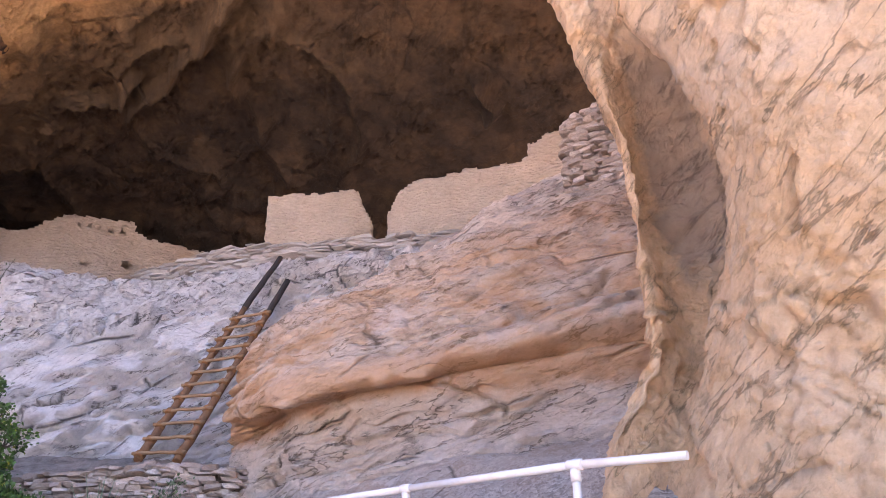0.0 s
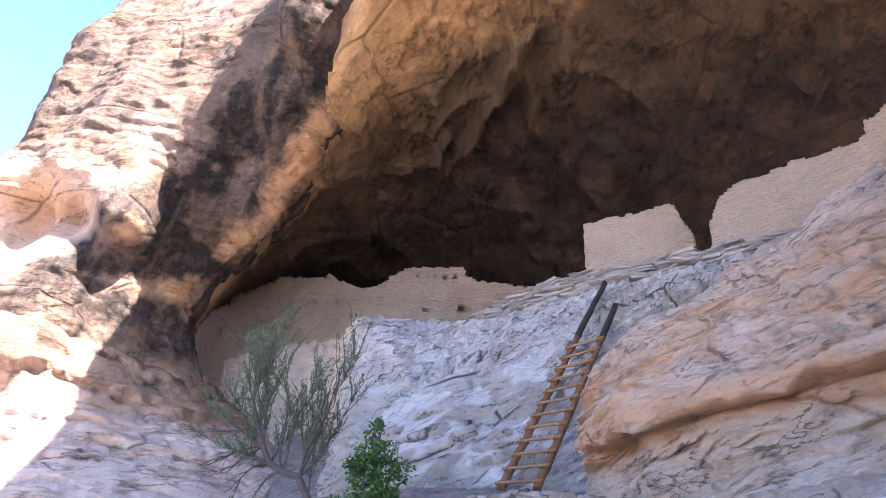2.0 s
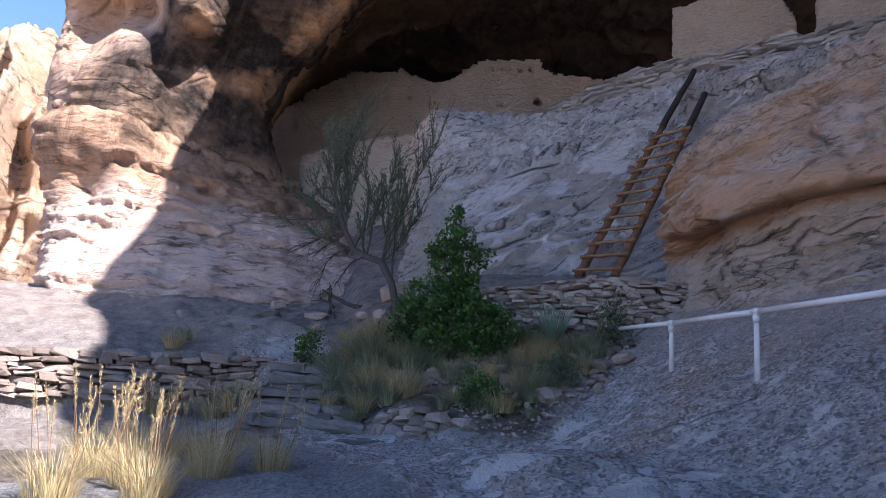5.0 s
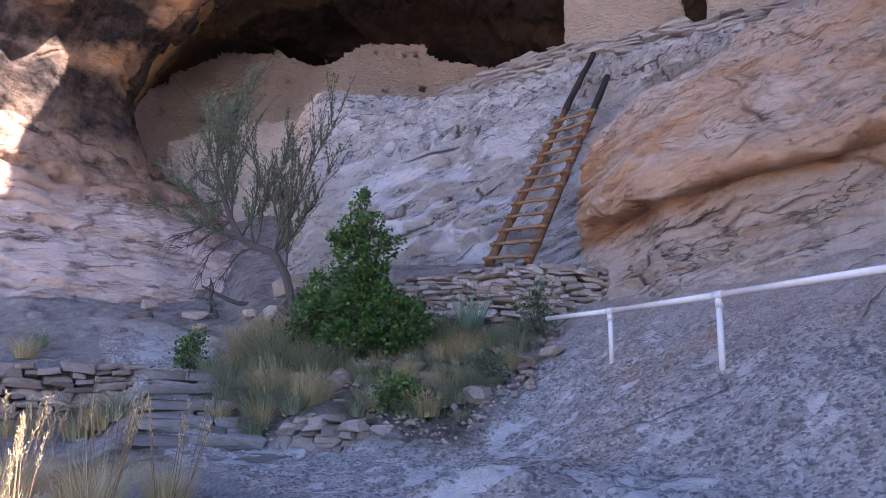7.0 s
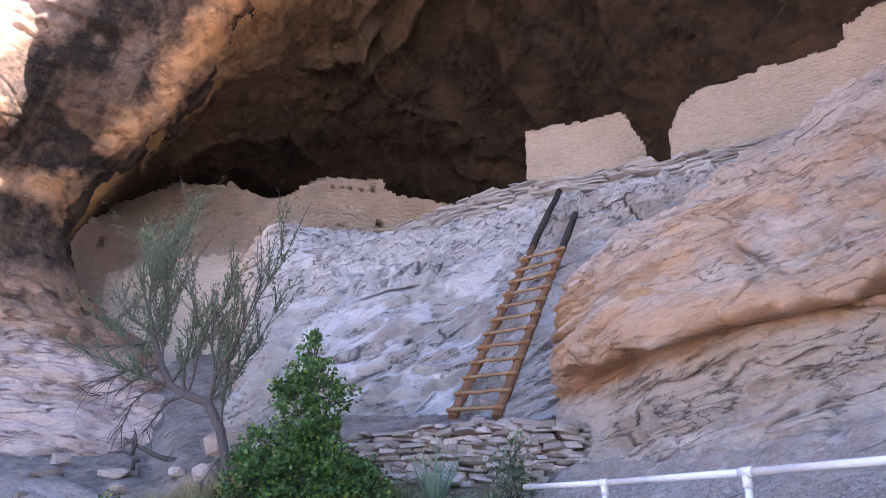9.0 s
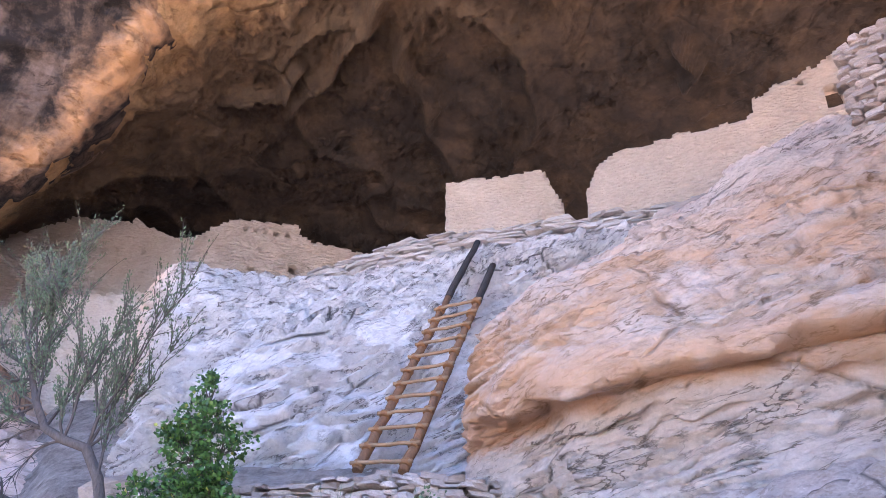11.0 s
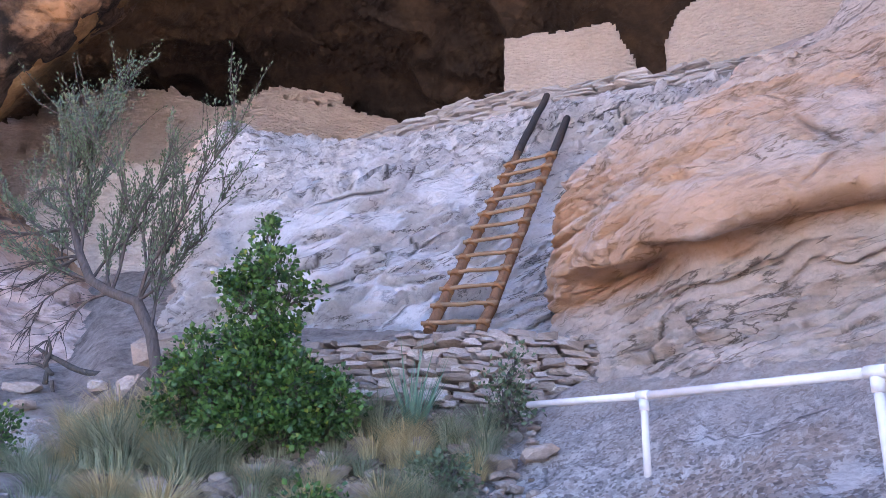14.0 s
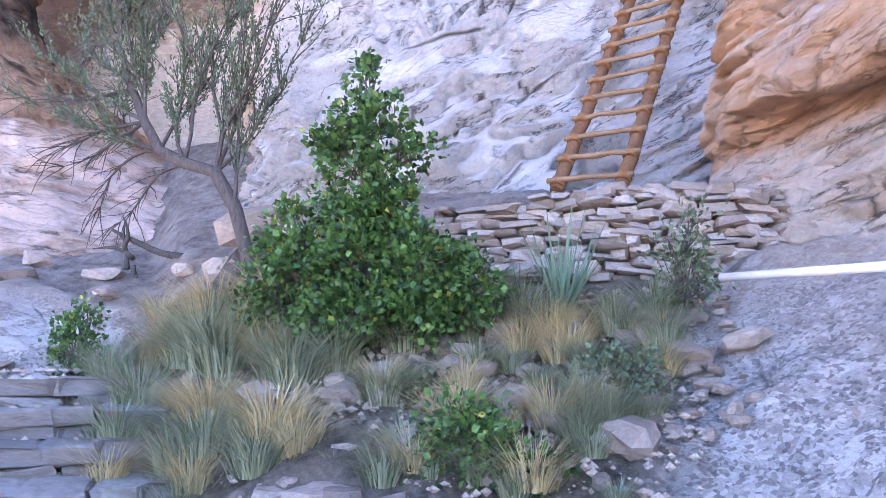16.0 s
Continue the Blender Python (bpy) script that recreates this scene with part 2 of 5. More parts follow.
M_WHITE = rock_material("pale_tuff", (0.74, 0.69, 0.68), (0.73, 0.63, 0.565), (0.56, 0.48, 0.445), 0.3, 16, 1.5, 1.5, 1.8, None, 0.9, 28, 0.4, nose_wash)
M_BOULDER = rock_material("tan_conglomerate", (0.80, 0.66, 0.58), (0.76, 0.57, 0.43), (0.54, 0.37, 0.26), 0.45, 12, 1.7, 1.4, 2.0, None, 0.75, 17, 0.55, ledge_wash)
M_CLIFF = rock_material("varnished_cliff", (0.62, 0.45, 0.37), (0.58, 0.33, 0.17), (0.34, 0.20, 0.125), 0.3, 9, 1.0, 0.9, 1.3, streaks, 0.6, 6, 0.75, rim_wash)
M_BASE = rock_material("pink_cliff_base", (0.68, 0.52, 0.45), (0.64, 0.45, 0.34), (0.42, 0.28, 0.22), 0.3, 10, 0.9, 0.9, 2.6, foot_stain, 0.6, 2, 0.6, foot_wash)
M_PILLAR = rock_material("ochre_cliff", (0.90, 0.64, 0.43), (0.89, 0.54, 0.29), (0.74, 0.43, 0.22), 0.5, 9, 1.7, 1.5, 0.8, None, 0.4, 48, 0.6, hollow_shade)
M_ROOF = rock_material("sooty_shaded_cave_roof", (0.70, 0.43, 0.21), (0.58, 0.32, 0.14), (0.22, 0.11, 0.045), 0.45, 7, 2.0, 0.8, 1.0, soot_and_shade, 0.3, 24, 0.6)
M_FAR = rock_material("far_cliff", (0.58, 0.42, 0.31), (0.54, 0.33, 0.19), (0.32, 0.19, 0.12), 0.12, 1.5, 2.0, 0.3, 1.0)


def adobe_material(name, a, b):
    m, nt, bsdf = tree_of(name)
    v = coords(nt)
    col = mix(nt, noise_fac(nt, v, 0.8, 6, 0.6), a, b)
    pebbles = node(nt, "ShaderNodeTexVoronoi", Scale=7.0)
    nt.links.new(coords(nt, (1, 1, 2.2)), pebbles.inputs["Vector"])
    pits = noise_fac(nt, v, 18, 6, 0.7, 0.3, 0.7)
    col = mix(nt, calc(nt, "MULTIPLY", pebbles.outputs["Distance"], 0.45), col, tuple(0.55 * c for c in b))
    col = mix(nt, calc(nt, "MULTIPLY", pits, 0.3), col, tuple(min(1, 1.15 * c) for c in a))
    nt.links.new(col, bsdf.inputs["Base Color"])
    bsdf.inputs["Roughness"].default_value = 0.95
    bsdf.inputs["Specular IOR Level"].default_value = 0.15
    bump(nt, bsdf, [(calc(nt, "SUBTRACT", 1.0, pebbles.outputs["Distance"]), 1.0), (pits, 0.4), (noise_fac(nt, v, 2.5, 8, 0.7, 0.2, 0.8), 1.0), (noise_fac(nt, coords(nt, (0.5, 0.5, 4.0)), 3.0, 6, 0.7, 0.3, 0.7), 0.5)], 0.09, 1.0)
    return m


M_ADOBE_PALE = adobe_material("pale_mud_plaster", (0.72, 0.59, 0.50), (0.62, 0.50, 0.41))
# the same plaster with the deep cave's shade put into its colour
M_ADOBE_SHADED = adobe_material("shaded_mud_plaster", (0.50, 0.405, 0.34), (0.41, 0.33, 0.275))
M_ADOBE = adobe_material("mud_plastered_masonry", (0.60, 0.475, 0.38), (0.50, 0.39, 0.305))


def stone_material(name, a, b, c):
    """Loose stones, each of its own tone."""
    m, nt, bsdf = tree_of(name)
    info = nt.nodes.new("ShaderNodeObjectInfo")
    v = coords(nt)
    col = mix(nt, info.outputs["Random"], a, b)
    col = mix(nt, calc(nt, "MULTIPLY", noise_fac(nt, v, 5, 7, 0.7, 0.4, 0.7), 0.6), col, c)
    nt.links.new(col, bsdf.inputs["Base Color"])
    bsdf.inputs["Roughness"].default_value = 0.9
    bsdf.inputs["Specular IOR Level"].default_value = 0.2
    bump(nt, bsdf, [(noise_fac(nt, v, 9, 8, 0.7, 0.2, 0.8), 1.0)], 0.03)
    return m


M_STONE = stone_material("dry_laid_stone", (0.66, 0.54, 0.47), (0.34, 0.26, 0.215), (0.17, 0.135, 0.115))
M_RUBBLE = stone_material("rubble_stone", (0.48, 0.375, 0.315), (0.22, 0.17, 0.14), (0.14, 0.11, 0.095))
M_TERRACE = stone_material("terrace_stone", (0.52, 0.465, 0.43), (0.36, 0.32, 0.30), (0.24, 0.21, 0.19))


def plain_material(name, a, b, rough=0.8, scale=6.0, stretch=(1, 1, 1), height=0.01, spec=0.3, translucent=0.0):
    m, nt, bsdf = tree_of(name)
    v = coords(nt, stretch)
    f = noise_fac(nt, v, scale, 6, 0.65, 0.3, 0.7)
    nt.links.new(mix(nt, f, a, b), bsdf.inputs["Base Color"])
    bsdf.inputs["Roughness"].default_value = rough
    bsdf.inputs["Specular IOR Level"].default_value = spec
    if height:
        bump(nt, bsdf, [(f, 1.0)], height)
    return m


def leaf_material(name, a, b, c):
    """Leaves whose tone differs from leaf to leaf."""
    m, nt, bsdf = tree_of(name)
    g = nt.nodes.new("ShaderNodeNewGeometry")
    r = nt.nodes.new("ShaderNodeValToRGB")
    r.color_ramp.elements[0].color, r.color_ramp.elements[1].color = (*a, 1), (*b, 1)
    e = r.color_ramp.elements.new(0.96)
    e.color = (*b, 1)
    r.color_ramp.elements[-1].color = (*c, 1)
    nt.links.new(g.outputs["Random Per Island"], r.inputs[0])
    nt.links.new(r.outputs[0], bsdf.inputs["Base Color"])
    bsdf.inputs["Roughness"].default_value = 0.55
    tr = nt.nodes.new("ShaderNodeBsdfTranslucent")
    nt.links.new(r.outputs[0], tr.inputs[0])
    ms = nt.nodes.new("ShaderNodeMixShader")
    ms.inputs[0].default_value = 0.25
    nt.links.new(bsdf.outputs[0], ms.inputs[1])
    nt.links.new(tr.outputs[0], ms.inputs[2])
    nt.links.new(ms.outputs[0], nt.nodes["Material Output"].inputs["Surface"])
    return m


M_RAIL = plain_material("white_painted_pipe", (0.66, 0.61, 0.59), (0.56, 0.51, 0.48), 0.45, 9, (1, 1, 1), 0.002)
M_LOG = plain_material("weathered_orange_log", (0.20, 0.095, 0.045), (0.11, 0.052, 0.026), 0.75, 5, (6, 6, 1), 0.01)
M_CHAR = plain_material("dark_stained_log", (0.022, 0.017, 0.016), (0.045, 0.034, 0.03), 0.8, 5, (6, 6, 1), 0.01)
M_RUNG = plain_material("bare_wood_rung", (0.28, 0.165, 0.09), (0.17, 0.095, 0.05), 0.7, 6, (1, 6, 6), 0.008)
M_LASH = plain_material("rawhide_lashing", (0.25, 0.115, 0.045), (0.16, 0.07, 0.03), 0.8, 30, (1, 1, 1), 0.005)
M_BARK = plain_material("grey_bark", (0.115, 0.088, 0.075), (0.05, 0.038, 0.033), 0.9, 7, (5, 5, 1), 0.02)
M_DEAD = plain_material("dead_wood", (0.10, 0.085, 0.075), (0.045, 0.038, 0.033), 0.9, 7, (4, 4, 1), 0.02)
M_LEAF = leaf_material("green_leaf", (0.012, 0.036, 0.007), (0.085, 0.175, 0.03), (0.30, 0.28, 0.04))
M_SAGE = leaf_material("grey_green_leaf", (0.065, 0.09, 0.045), (0.12, 0.155, 0.075), (0.16, 0.19, 0.10))
M_DRY = leaf_material("dry_grass_blade", (0.30, 0.23, 0.11), (0.66, 0.53, 0.29), (0.25, 0.25, 0.11))
M_GRASS = leaf_material("grey_green_grass", (0.085, 0.11, 0.055), (0.36, 0.37, 0.24), (0.10, 0.18, 0.05))
M_YUCCA = leaf_material("yucca_blade", (0.10, 0.17, 0.11), (0.17, 0.26, 0.17), (0.35, 0.33, 0.22))


# ---- mesh helpers ----
def mesh_of(name, verts, faces, material, smooth=True):
    me = bpy.data.meshes.new(name)
    me.from_pydata(verts.tolist() if isinstance(verts, np.ndarray) else verts, [], faces.tolist() if isinstance(faces, np.ndarray) else faces)
    me.materials.append(material)
    me.polygons.foreach_set("use_smooth", [smooth] * len(me.polygons))
    me.update()
    return me


def part(name, bm, material, parent, label=""):
    """Links a bmesh, or a ready mesh, as one mesh object under a thing."""
    if isinstance(bm, bmesh.types.BMesh):
        me = bpy.data.meshes.new(name)
        bm.to_mesh(me)
        bm.free()
        me.materials.append(material)
    else:
        me = bm
    ob = new(name, me)
    ob.parent = parent
    return tagged(ob, label)


def empty_thing(name, where, label, category, group="", kind=""):
    ob = new(name)
    ob.empty_display_size = 0.2
    ob.matrix_world = where if isinstance(where, Matrix) else Matrix.Translation(where)
    return tagged(ob, label, category, group, kind)


def grid_faces(nv, nu):
    i = np.arange((nv - 1) * (nu - 1))
    r, c = i // (nu - 1), i % (nu - 1)
    a = r * nu + c
    return np.stack([a, a + 1, a + nu + 1, a + nu], axis=1)


def spline(n, m):
    """Weights that carry n control points to m samples of a Catmull-Rom curve."""
    w = np.zeros((m, n))
    for k, t in enumerate(np.linspace(0, n - 1, m)):
        i = min(int(t), n - 2)
        f = t - i
        for j, c in ((i - 1, -0.5 * f + f * f - 0.5 * f ** 3), (i, 1 - 2.5 * f * f + 1.5 * f ** 3), (i + 1, 0.5 * f + 2 * f * f - 1.5 * f ** 3), (i + 2, -0.5 * f * f + 0.5 * f ** 3)):
            w[k, min(max(j, 0), n - 1)] += c
    return w


def rock_sheet(name, net, nu, nv, relief, material, label, category, flip=False):
    """A rock mass drawn over a coarse net of rows, pushed in and out along its normals by relief(points)."""
    net = np.array(net, float)
    p = np.einsum("ai,ijk,bj->abk", spline(net.shape[0], nv), net, spline(net.shape[1], nu))
    n = np.cross(np.gradient(p, axis=1), np.gradient(p, axis=0))
    n /= np.linalg.norm(n, axis=2, keepdims=True) + 1e-9
    n = -n if flip else n
    flat = p.reshape(-1, 3)
    flat = flat + n.reshape(-1, 3) * relief(flat)[:, None]
    faces = grid_faces(nv, nu)
    ob = new(name, mesh_of(name, flat, faces if flip else faces[:, ::-1], material))
    return tagged(ob, label, category, kind="structure")


# ---- ground ----
def ground_z(x, y):
    x, y = np.asarray(x, float), np.asarray(y, float)
    z = np.interp(y, [-60, -5, 1, 3, 5, 6.5, 8.3, 11, 60], [-1.5, -0.3, -0.12, 0.22, 0.3, 0.52, 0.6, 0.8, 0.8])
    z = z - 0.05 * np.clip(-x - 14, 0, 30)
    slab = -2.93 + 0.46 * x + 0.548 * y
    slab = np.where(slab > 3.0, 3.0 + 0.25 * (slab - 3.0), slab)
    slab = np.minimum(slab, 3.6)
    edge = 0.59 * x + 0.81 * y - 3.0
    apron = 0.56 + np.where(edge > 0, 0.1, 0.6) * np.clip(edge, -3, 6)
    slab = np.where(apron > slab, apron, slab)
    k = 0.35
    h = np.clip(0.5 + 0.5 * (slab - z) / k, 0, 1)
    z = z * (1 - h) + slab * h + k * h * (1 - h)

    def lay(z, top, mask):
        return np.where(top > z, z + (top - z) * mask, z)

    # flight of steps
    s = (x + 7.6) * -0.646 + (y - 9.9) * 0.763
    w = (x + 7.6) * 0.763 + (y - 9.9) * 0.646
    z = lay(z, 0.62 + 0.385 * np.clip(s, 0, 3.2), ramp(np.abs(w), 1.5, 0.8) * ramp(s, -0.1, 0.2))
    # bank on the far side of the steps
    d = (x + 12.46) * -0.77 + (y - 9.93) * 0.63
    t = (x + 12.46) * 0.63 + (y - 9.93) * 0.77
    bank = 1.72 + 0.28 * np.clip(d, 0, 9) + 0.13 * np.clip(t, -2, 9)
    z = lay(z, bank, ramp(d, -0.1, 0.35) * ramp(x, -4, -9))
    # planted mound
    left = -7.0 - 0.85 * (y - 10.0)
    mound = 1.32 + 0.52 * (y - 11.2)
    z = lay(z, mound, ramp(x, left, left + 0.7) * ramp(x, -3.7, -4.5) * ramp(y, 10.4, 11.0))
    # terrace held by the dry stone wall
    wall = 13.85 + (x + 6.55) * 0.19
    z = lay(z, 3.3 + 0.4 * np.clip(y - wall, 0, 2), ramp(y, wall, wall + 0.2) * ramp(x, -9.6, -8.7))
    return z


def ground_detail(x, y):
    p = np.stack([x, y, np.zeros_like(x)], axis=1)
    near = ramp(np.abs(x + 5) + np.abs(y - 8), 60, 25)
    d = 0.12 * fbm(p, 1.6, 5, 3) + 0.3 * terraces(0.5 + 0.8 * fbm(p * (1, 1.6, 1), 1.6, 5, 9, 0.6), 6, 0.15) - 0.15 + 0.05 * fbm(p, 0.3, 4, 5)
    return d * near + (1 - near) * 2.0 * fbm(p, 90, 4, 8)


def spread(fine_lo, fine_hi, step, far):
    mid = np.arange(fine_lo, fine_hi + step / 2, step)
    out = [step]
    while sum(out) < far:
        out.append(out[-1] * 1.35)
    tail = np.cumsum(out)
    return np.concatenate([fine_lo - tail[::-1], mid, fine_hi + tail])


def ground_material():
    """Grey bedrock slab, a gravel path and dusty soil, in patches with uneven borders."""
    m, nt, bsdf = tree_of("bedrock_gravel_and_soil")
    v = coords(nt)
    rock = mix(nt, noise_fac(nt, v, 5.0, 12, 0.82, 0.4, 0.6), (0.38, 0.33, 0.31), (0.68, 0.62, 0.59))
    rock = mix(nt, calc(nt, "MULTIPLY", noise_fac(nt, v, 0.6, 8, 0.7, 0.5, 0.6), 0.6), rock, (0.52, 0.36, 0.26))
    clasts = []
    for size, share in ((11.0, 0.28), (34.0, 0.55)):
        clast = node(nt, "ShaderNodeTexVoronoi", Scale=size)
        nt.links.new(v, clast.inputs["Vector"])
        tone = nt.nodes.new("ShaderNodeSeparateColor")
        nt.links.new(clast.outputs["Color"], tone.inputs[0])
        dark = calc(nt, "MULTIPLY", calc(nt, "GREATER_THAN", tone.outputs[0], 0.78), share)
        pale = calc(nt, "MULTIPLY", calc(nt, "LESS_THAN", tone.outputs[0], 0.16), share)
        rock = mix(nt, pale, mix(nt, dark, rock, (0.12, 0.10, 0.095)), (0.80, 0.75, 0.72))
        clasts.append(tone.outputs[0])
    zone = calc(nt, "MULTIPLY", slant(nt, 0.59, 0.81, 0, 3.2, 3.9, 0.8, 0.8), slant(nt, 0.59, 0.81, 0, 7.0, 5.6, 1.4, 0.8))
    zone = calc(nt, "ADD", calc(nt, "MULTIPLY", zone, 0.07), -0.065)
    crust_noise = node(nt, "ShaderNodeTexNoise", Scale=1.5, Detail=12.0, Roughness=0.7)
    nt.links.new(v, crust_noise.inputs["Vector"])
    crust = node(nt, "ShaderNodeMapRange")
    crust.inputs["From Min"].default_value, crust.inputs["From Max"].default_value = 0.525, 0.54
    nt.links.new(calc(nt, "ADD", crust_noise.outputs["Fac"], zone), crust.inputs["Value"])
    rock = mix(nt, crust.outputs["Result"], rock, mix(nt, noise_fac(nt, v, 7, 8, 0.7), (0.88, 0.83, 0.80), (0.74, 0.67, 0.63)))
    rock = mix(nt, calc(nt, "MULTIPLY", axis_ramp(nt, "Z", 1.9, 2.9, 0.8, 0.8), 0.75), rock, mix(nt, noise_fac(nt, v, 3.0, 9, 0.75, 0.35, 0.65), (0.50, 0.35, 0.26), (0.74, 0.60, 0.53)))
    cr = calc(nt, "SUBTRACT", 1.0, calc(nt, "MULTIPLY", calc(nt, "SUBTRACT", 1.0, cracks(nt, coords(nt, (0.8, 1.5, 1.0)), 0.6, 0.012)), noise_fac(nt, v, 0.7, 5, 0.65, 0.48, 0.56)))
    rock = mix(nt, calc(nt, "MULTIPLY", calc(nt, "SUBTRACT", 1.0, cr), 0.75), rock, (0.07, 0.06, 0.055))
    pebble = node(nt, "ShaderNodeTexVoronoi", Scale=38.0)
    nt.links.new(v, pebble.inputs["Vector"])
    gravel = mix(nt, pebble.outputs["Color"], (0.20, 0.19, 0.19), (0.50, 0.47, 0.46))
    soil = mix(nt, noise_fac(nt, v, 5, 9, 0.75), (0.09, 0.07, 0.055), (0.30, 0.25, 0.21))
    # soil paler below y 3.4, mostly unseen, added to bounce warm sunlight upward
    soil = mix(nt, axis_ramp(nt, "Y", 3.4, 2.2, 0.8, 0.8), soil, mix(nt, noise_fac(nt, v, 3, 8, 0.7), (0.36, 0.29, 0.225), (0.46, 0.385, 0.31)))
    sep = nt.nodes.new("ShaderNodeSeparateXYZ")
    nt.links.new(v, sep.inputs[0])
    lift = calc(nt, "SUBTRACT", calc(nt, "ADD", calc(nt, "MULTIPLY", sep.outputs[0], 0.59), calc(nt, "MULTIPLY", sep.outputs[1], 0.81)), 3.05)
    lift = calc(nt, "ADD", lift, calc(nt, "MULTIPLY", calc(nt, "SUBTRACT", noise_fac(nt, v, 1.5, 5, 0.6, 0.2, 0.8), 0.5), 0.25))
    on_slab = node(nt, "ShaderNodeMapRange")
    on_slab.inputs["From Min"].default_value, on_slab.inputs["From Max"].default_value = -0.03, 0.05
    nt.links.new(lift, on_slab.inputs["Value"])
    west = axis_ramp(nt, "X", -8.6, -8.9, 1.5, 1.0)
    path = calc(nt, "MULTIPLY", axis_ramp(nt, "Y", 10.9, 10.5, 0.8, 1.2), calc(nt, "MULTIPLY", axis_ramp(nt, "Y", 3.6, 4.0, 0.8, 1.2), axis_ramp(nt, "X", -7.6, -7.2, 0.8, 1.2)))
    col = mix(nt, path, soil, gravel)
    pink = mix(nt, noise_fac(nt, v, 2.5, 9, 0.75, 0.35, 0.62), (0.17, 0.14, 0.125), (0.46, 0.385, 0.345))
    col = mix(nt, west, col, mix(nt, 0.25, pink, rock))
    col = mix(nt, on_slab.outputs["Result"], col, rock)
    mound = calc(nt, "MULTIPLY", calc(nt, "MULTIPLY", axis_ramp(nt, "X", -4.2, -4.7, 0.6, 2.0), slant(nt, 1, 0.85, 0, 1.2, 1.8, 0.5, 1.5)), calc(nt, "MULTIPLY", axis_ramp(nt, "Y", 10.5, 10.8, 0.3), axis_ramp(nt, "Y", 14.4, 13.9, 0.4)))
    col = mix(nt, mound, col, soil)
    col = mix(nt, calc(nt, "MULTIPLY", axis_ramp(nt, "Y", 13.9, 14.4, 0.5), axis_ramp(nt, "X", -3.4, -3.9, 0.3)), col, pink)
    nt.links.new(col, bsdf.inputs["Base Color"])
    bsdf.inputs["Roughness"].default_value = 0.93
    bsdf.inputs["Specular IOR Level"].default_value = 0.2
    bump(nt, bsdf, [(noise_fac(nt, v, 4, 9, 0.72, 0.2, 0.8), 1.0), (pebble.outputs["Distance"], 0.12), (cr, 0.15), (clasts[0], 0.08), (clasts[1], 0.05), (crust.outputs["Result"], 0.12), (chips(nt, v, 1.3), 0.2), (chips(nt, v, 5.0), 0.12), (noise_fac(nt, v, 25, 6, 0.8, 0.2, 0.8), 0.35)], 0.16, 1.0)
    return m


gx, gy = spread(-16, 5, 0.075, 2500), spread(4.5, 16.5, 0.075, 2500)
GX, GY = np.meshgrid(gx, gy)
gxy = np.stack([GX.ravel(), GY.ravel()], axis=1)
gv = np.column_stack([gxy, ground_z(gxy[:, 0], gxy[:, 1]) + ground_detail(gxy[:, 0], gxy[:, 1])])
ground = new("ground", mesh_of("ground", gv, grid_faces(len(gy), len(gx)), ground_material()))
tagged(ground, "grey bedrock, gravel path and dry soil below the cliff", "ground", kind="structure")


# ---- rock masses ----
def shingles(p, across, freq, warp, seed, size=1.6):
    """Overlapping flakes: each leans out downward and breaks off under its lower edge."""
    t = p @ np.array(across) * freq + warp * fbm(p, size, 4, seed, 0.6)
    fr = t - np.floor(t)
    saw = np.where(fr < 0.08, fr / 0.08, 1 - (fr - 0.08) / 0.92)
    saw = saw - 0.55 * ramp(fr, 0.86, 0.97)
    return (saw - 0.5) * ramp(fbm(p, 0.9, 3, seed + 7), -0.2, 0.2)


def relief_white(p):
    beds = ramp(p[:, 2], 7.6, 8.6) * ramp(p[:, 0], -9.0, -7.0)
    smooth = 1 - 0.75 * np.exp(-((p[:, 0] + 4.5 - 0.15 * (p[:, 2] - 5)) / 0.8) ** 2) * ramp(p[:, 2], 7.4, 6.4)
    return smooth * (0.36 * fbm(p, 3.0, 3, 20) + 0.24 * shingles(p, (-0.35, 0, 0.94), 1.2, 1.3, 21, 2.2) + 0.27 * shingles(p, (-0.5, 0, 0.87), 2.5, 1.3, 24, 1.5)
                     + 0.18 * shingles(p, (-0.5, 0, 0.87), 4.6, 1.3, 28, 0.9) + 0.04 * fbm(p, 0.4, 4, 24, 0.6)) + 0.22 * beds * shingles(p, (-0.1, 0, 1), 5.0, 0.5, 29, 1.2)


white_net = [
    [(-13.2, 19.6, 2.5), (-11.2, 16.2, 2.6), (-8.0, 15.3, 2.6), (-5.5, 15.5, 3.0), (-4.0, 16.3, 3.2), (-1.0, 18.0, 3.5)],
    [(-12.8, 20.0, 5.0), (-10.9, 17.0, 5.2), (-8.2, 16.3, 5.3), (-5.6, 16.6, 5.3), (-3.9, 16.9, 5.4), (-1.0, 18.6, 6.0)],
    [(-13.2, 21.0, 7.0), (-11.9, 18.3, 7.2), (-8.6, 17.5, 7.2), (-5.5, 17.7, 7.0), (-3.8, 17.7, 7.0), (-0.4, 18.9, 7.5)],
    [(-13.4, 22.0, 9.5), (-12.2, 19.4, 9.5), (-9.6, 19.1, 8.7), (-5.9, 19.1, 8.4), (-3.4, 19.1, 8.3), (0.8, 19.3, 8.8)],
    [(-13.0, 23.0, 10.1), (-12.1, 20.8, 10.1), (-9.7, 21.2, 9.9), (-5.9, 20.9, 9.9), (-3.2, 20.2, 9.9), (1.2, 19.6, 10.0)],
    [(-12.8, 27.0, 10.6), (-12.0, 26.0, 10.9), (-9.7, 26.0, 10.9), (-5.9, 25.5, 10.9), (-3.0, 25.0, 10.9), (1.5, 24.5, 10.8)]]
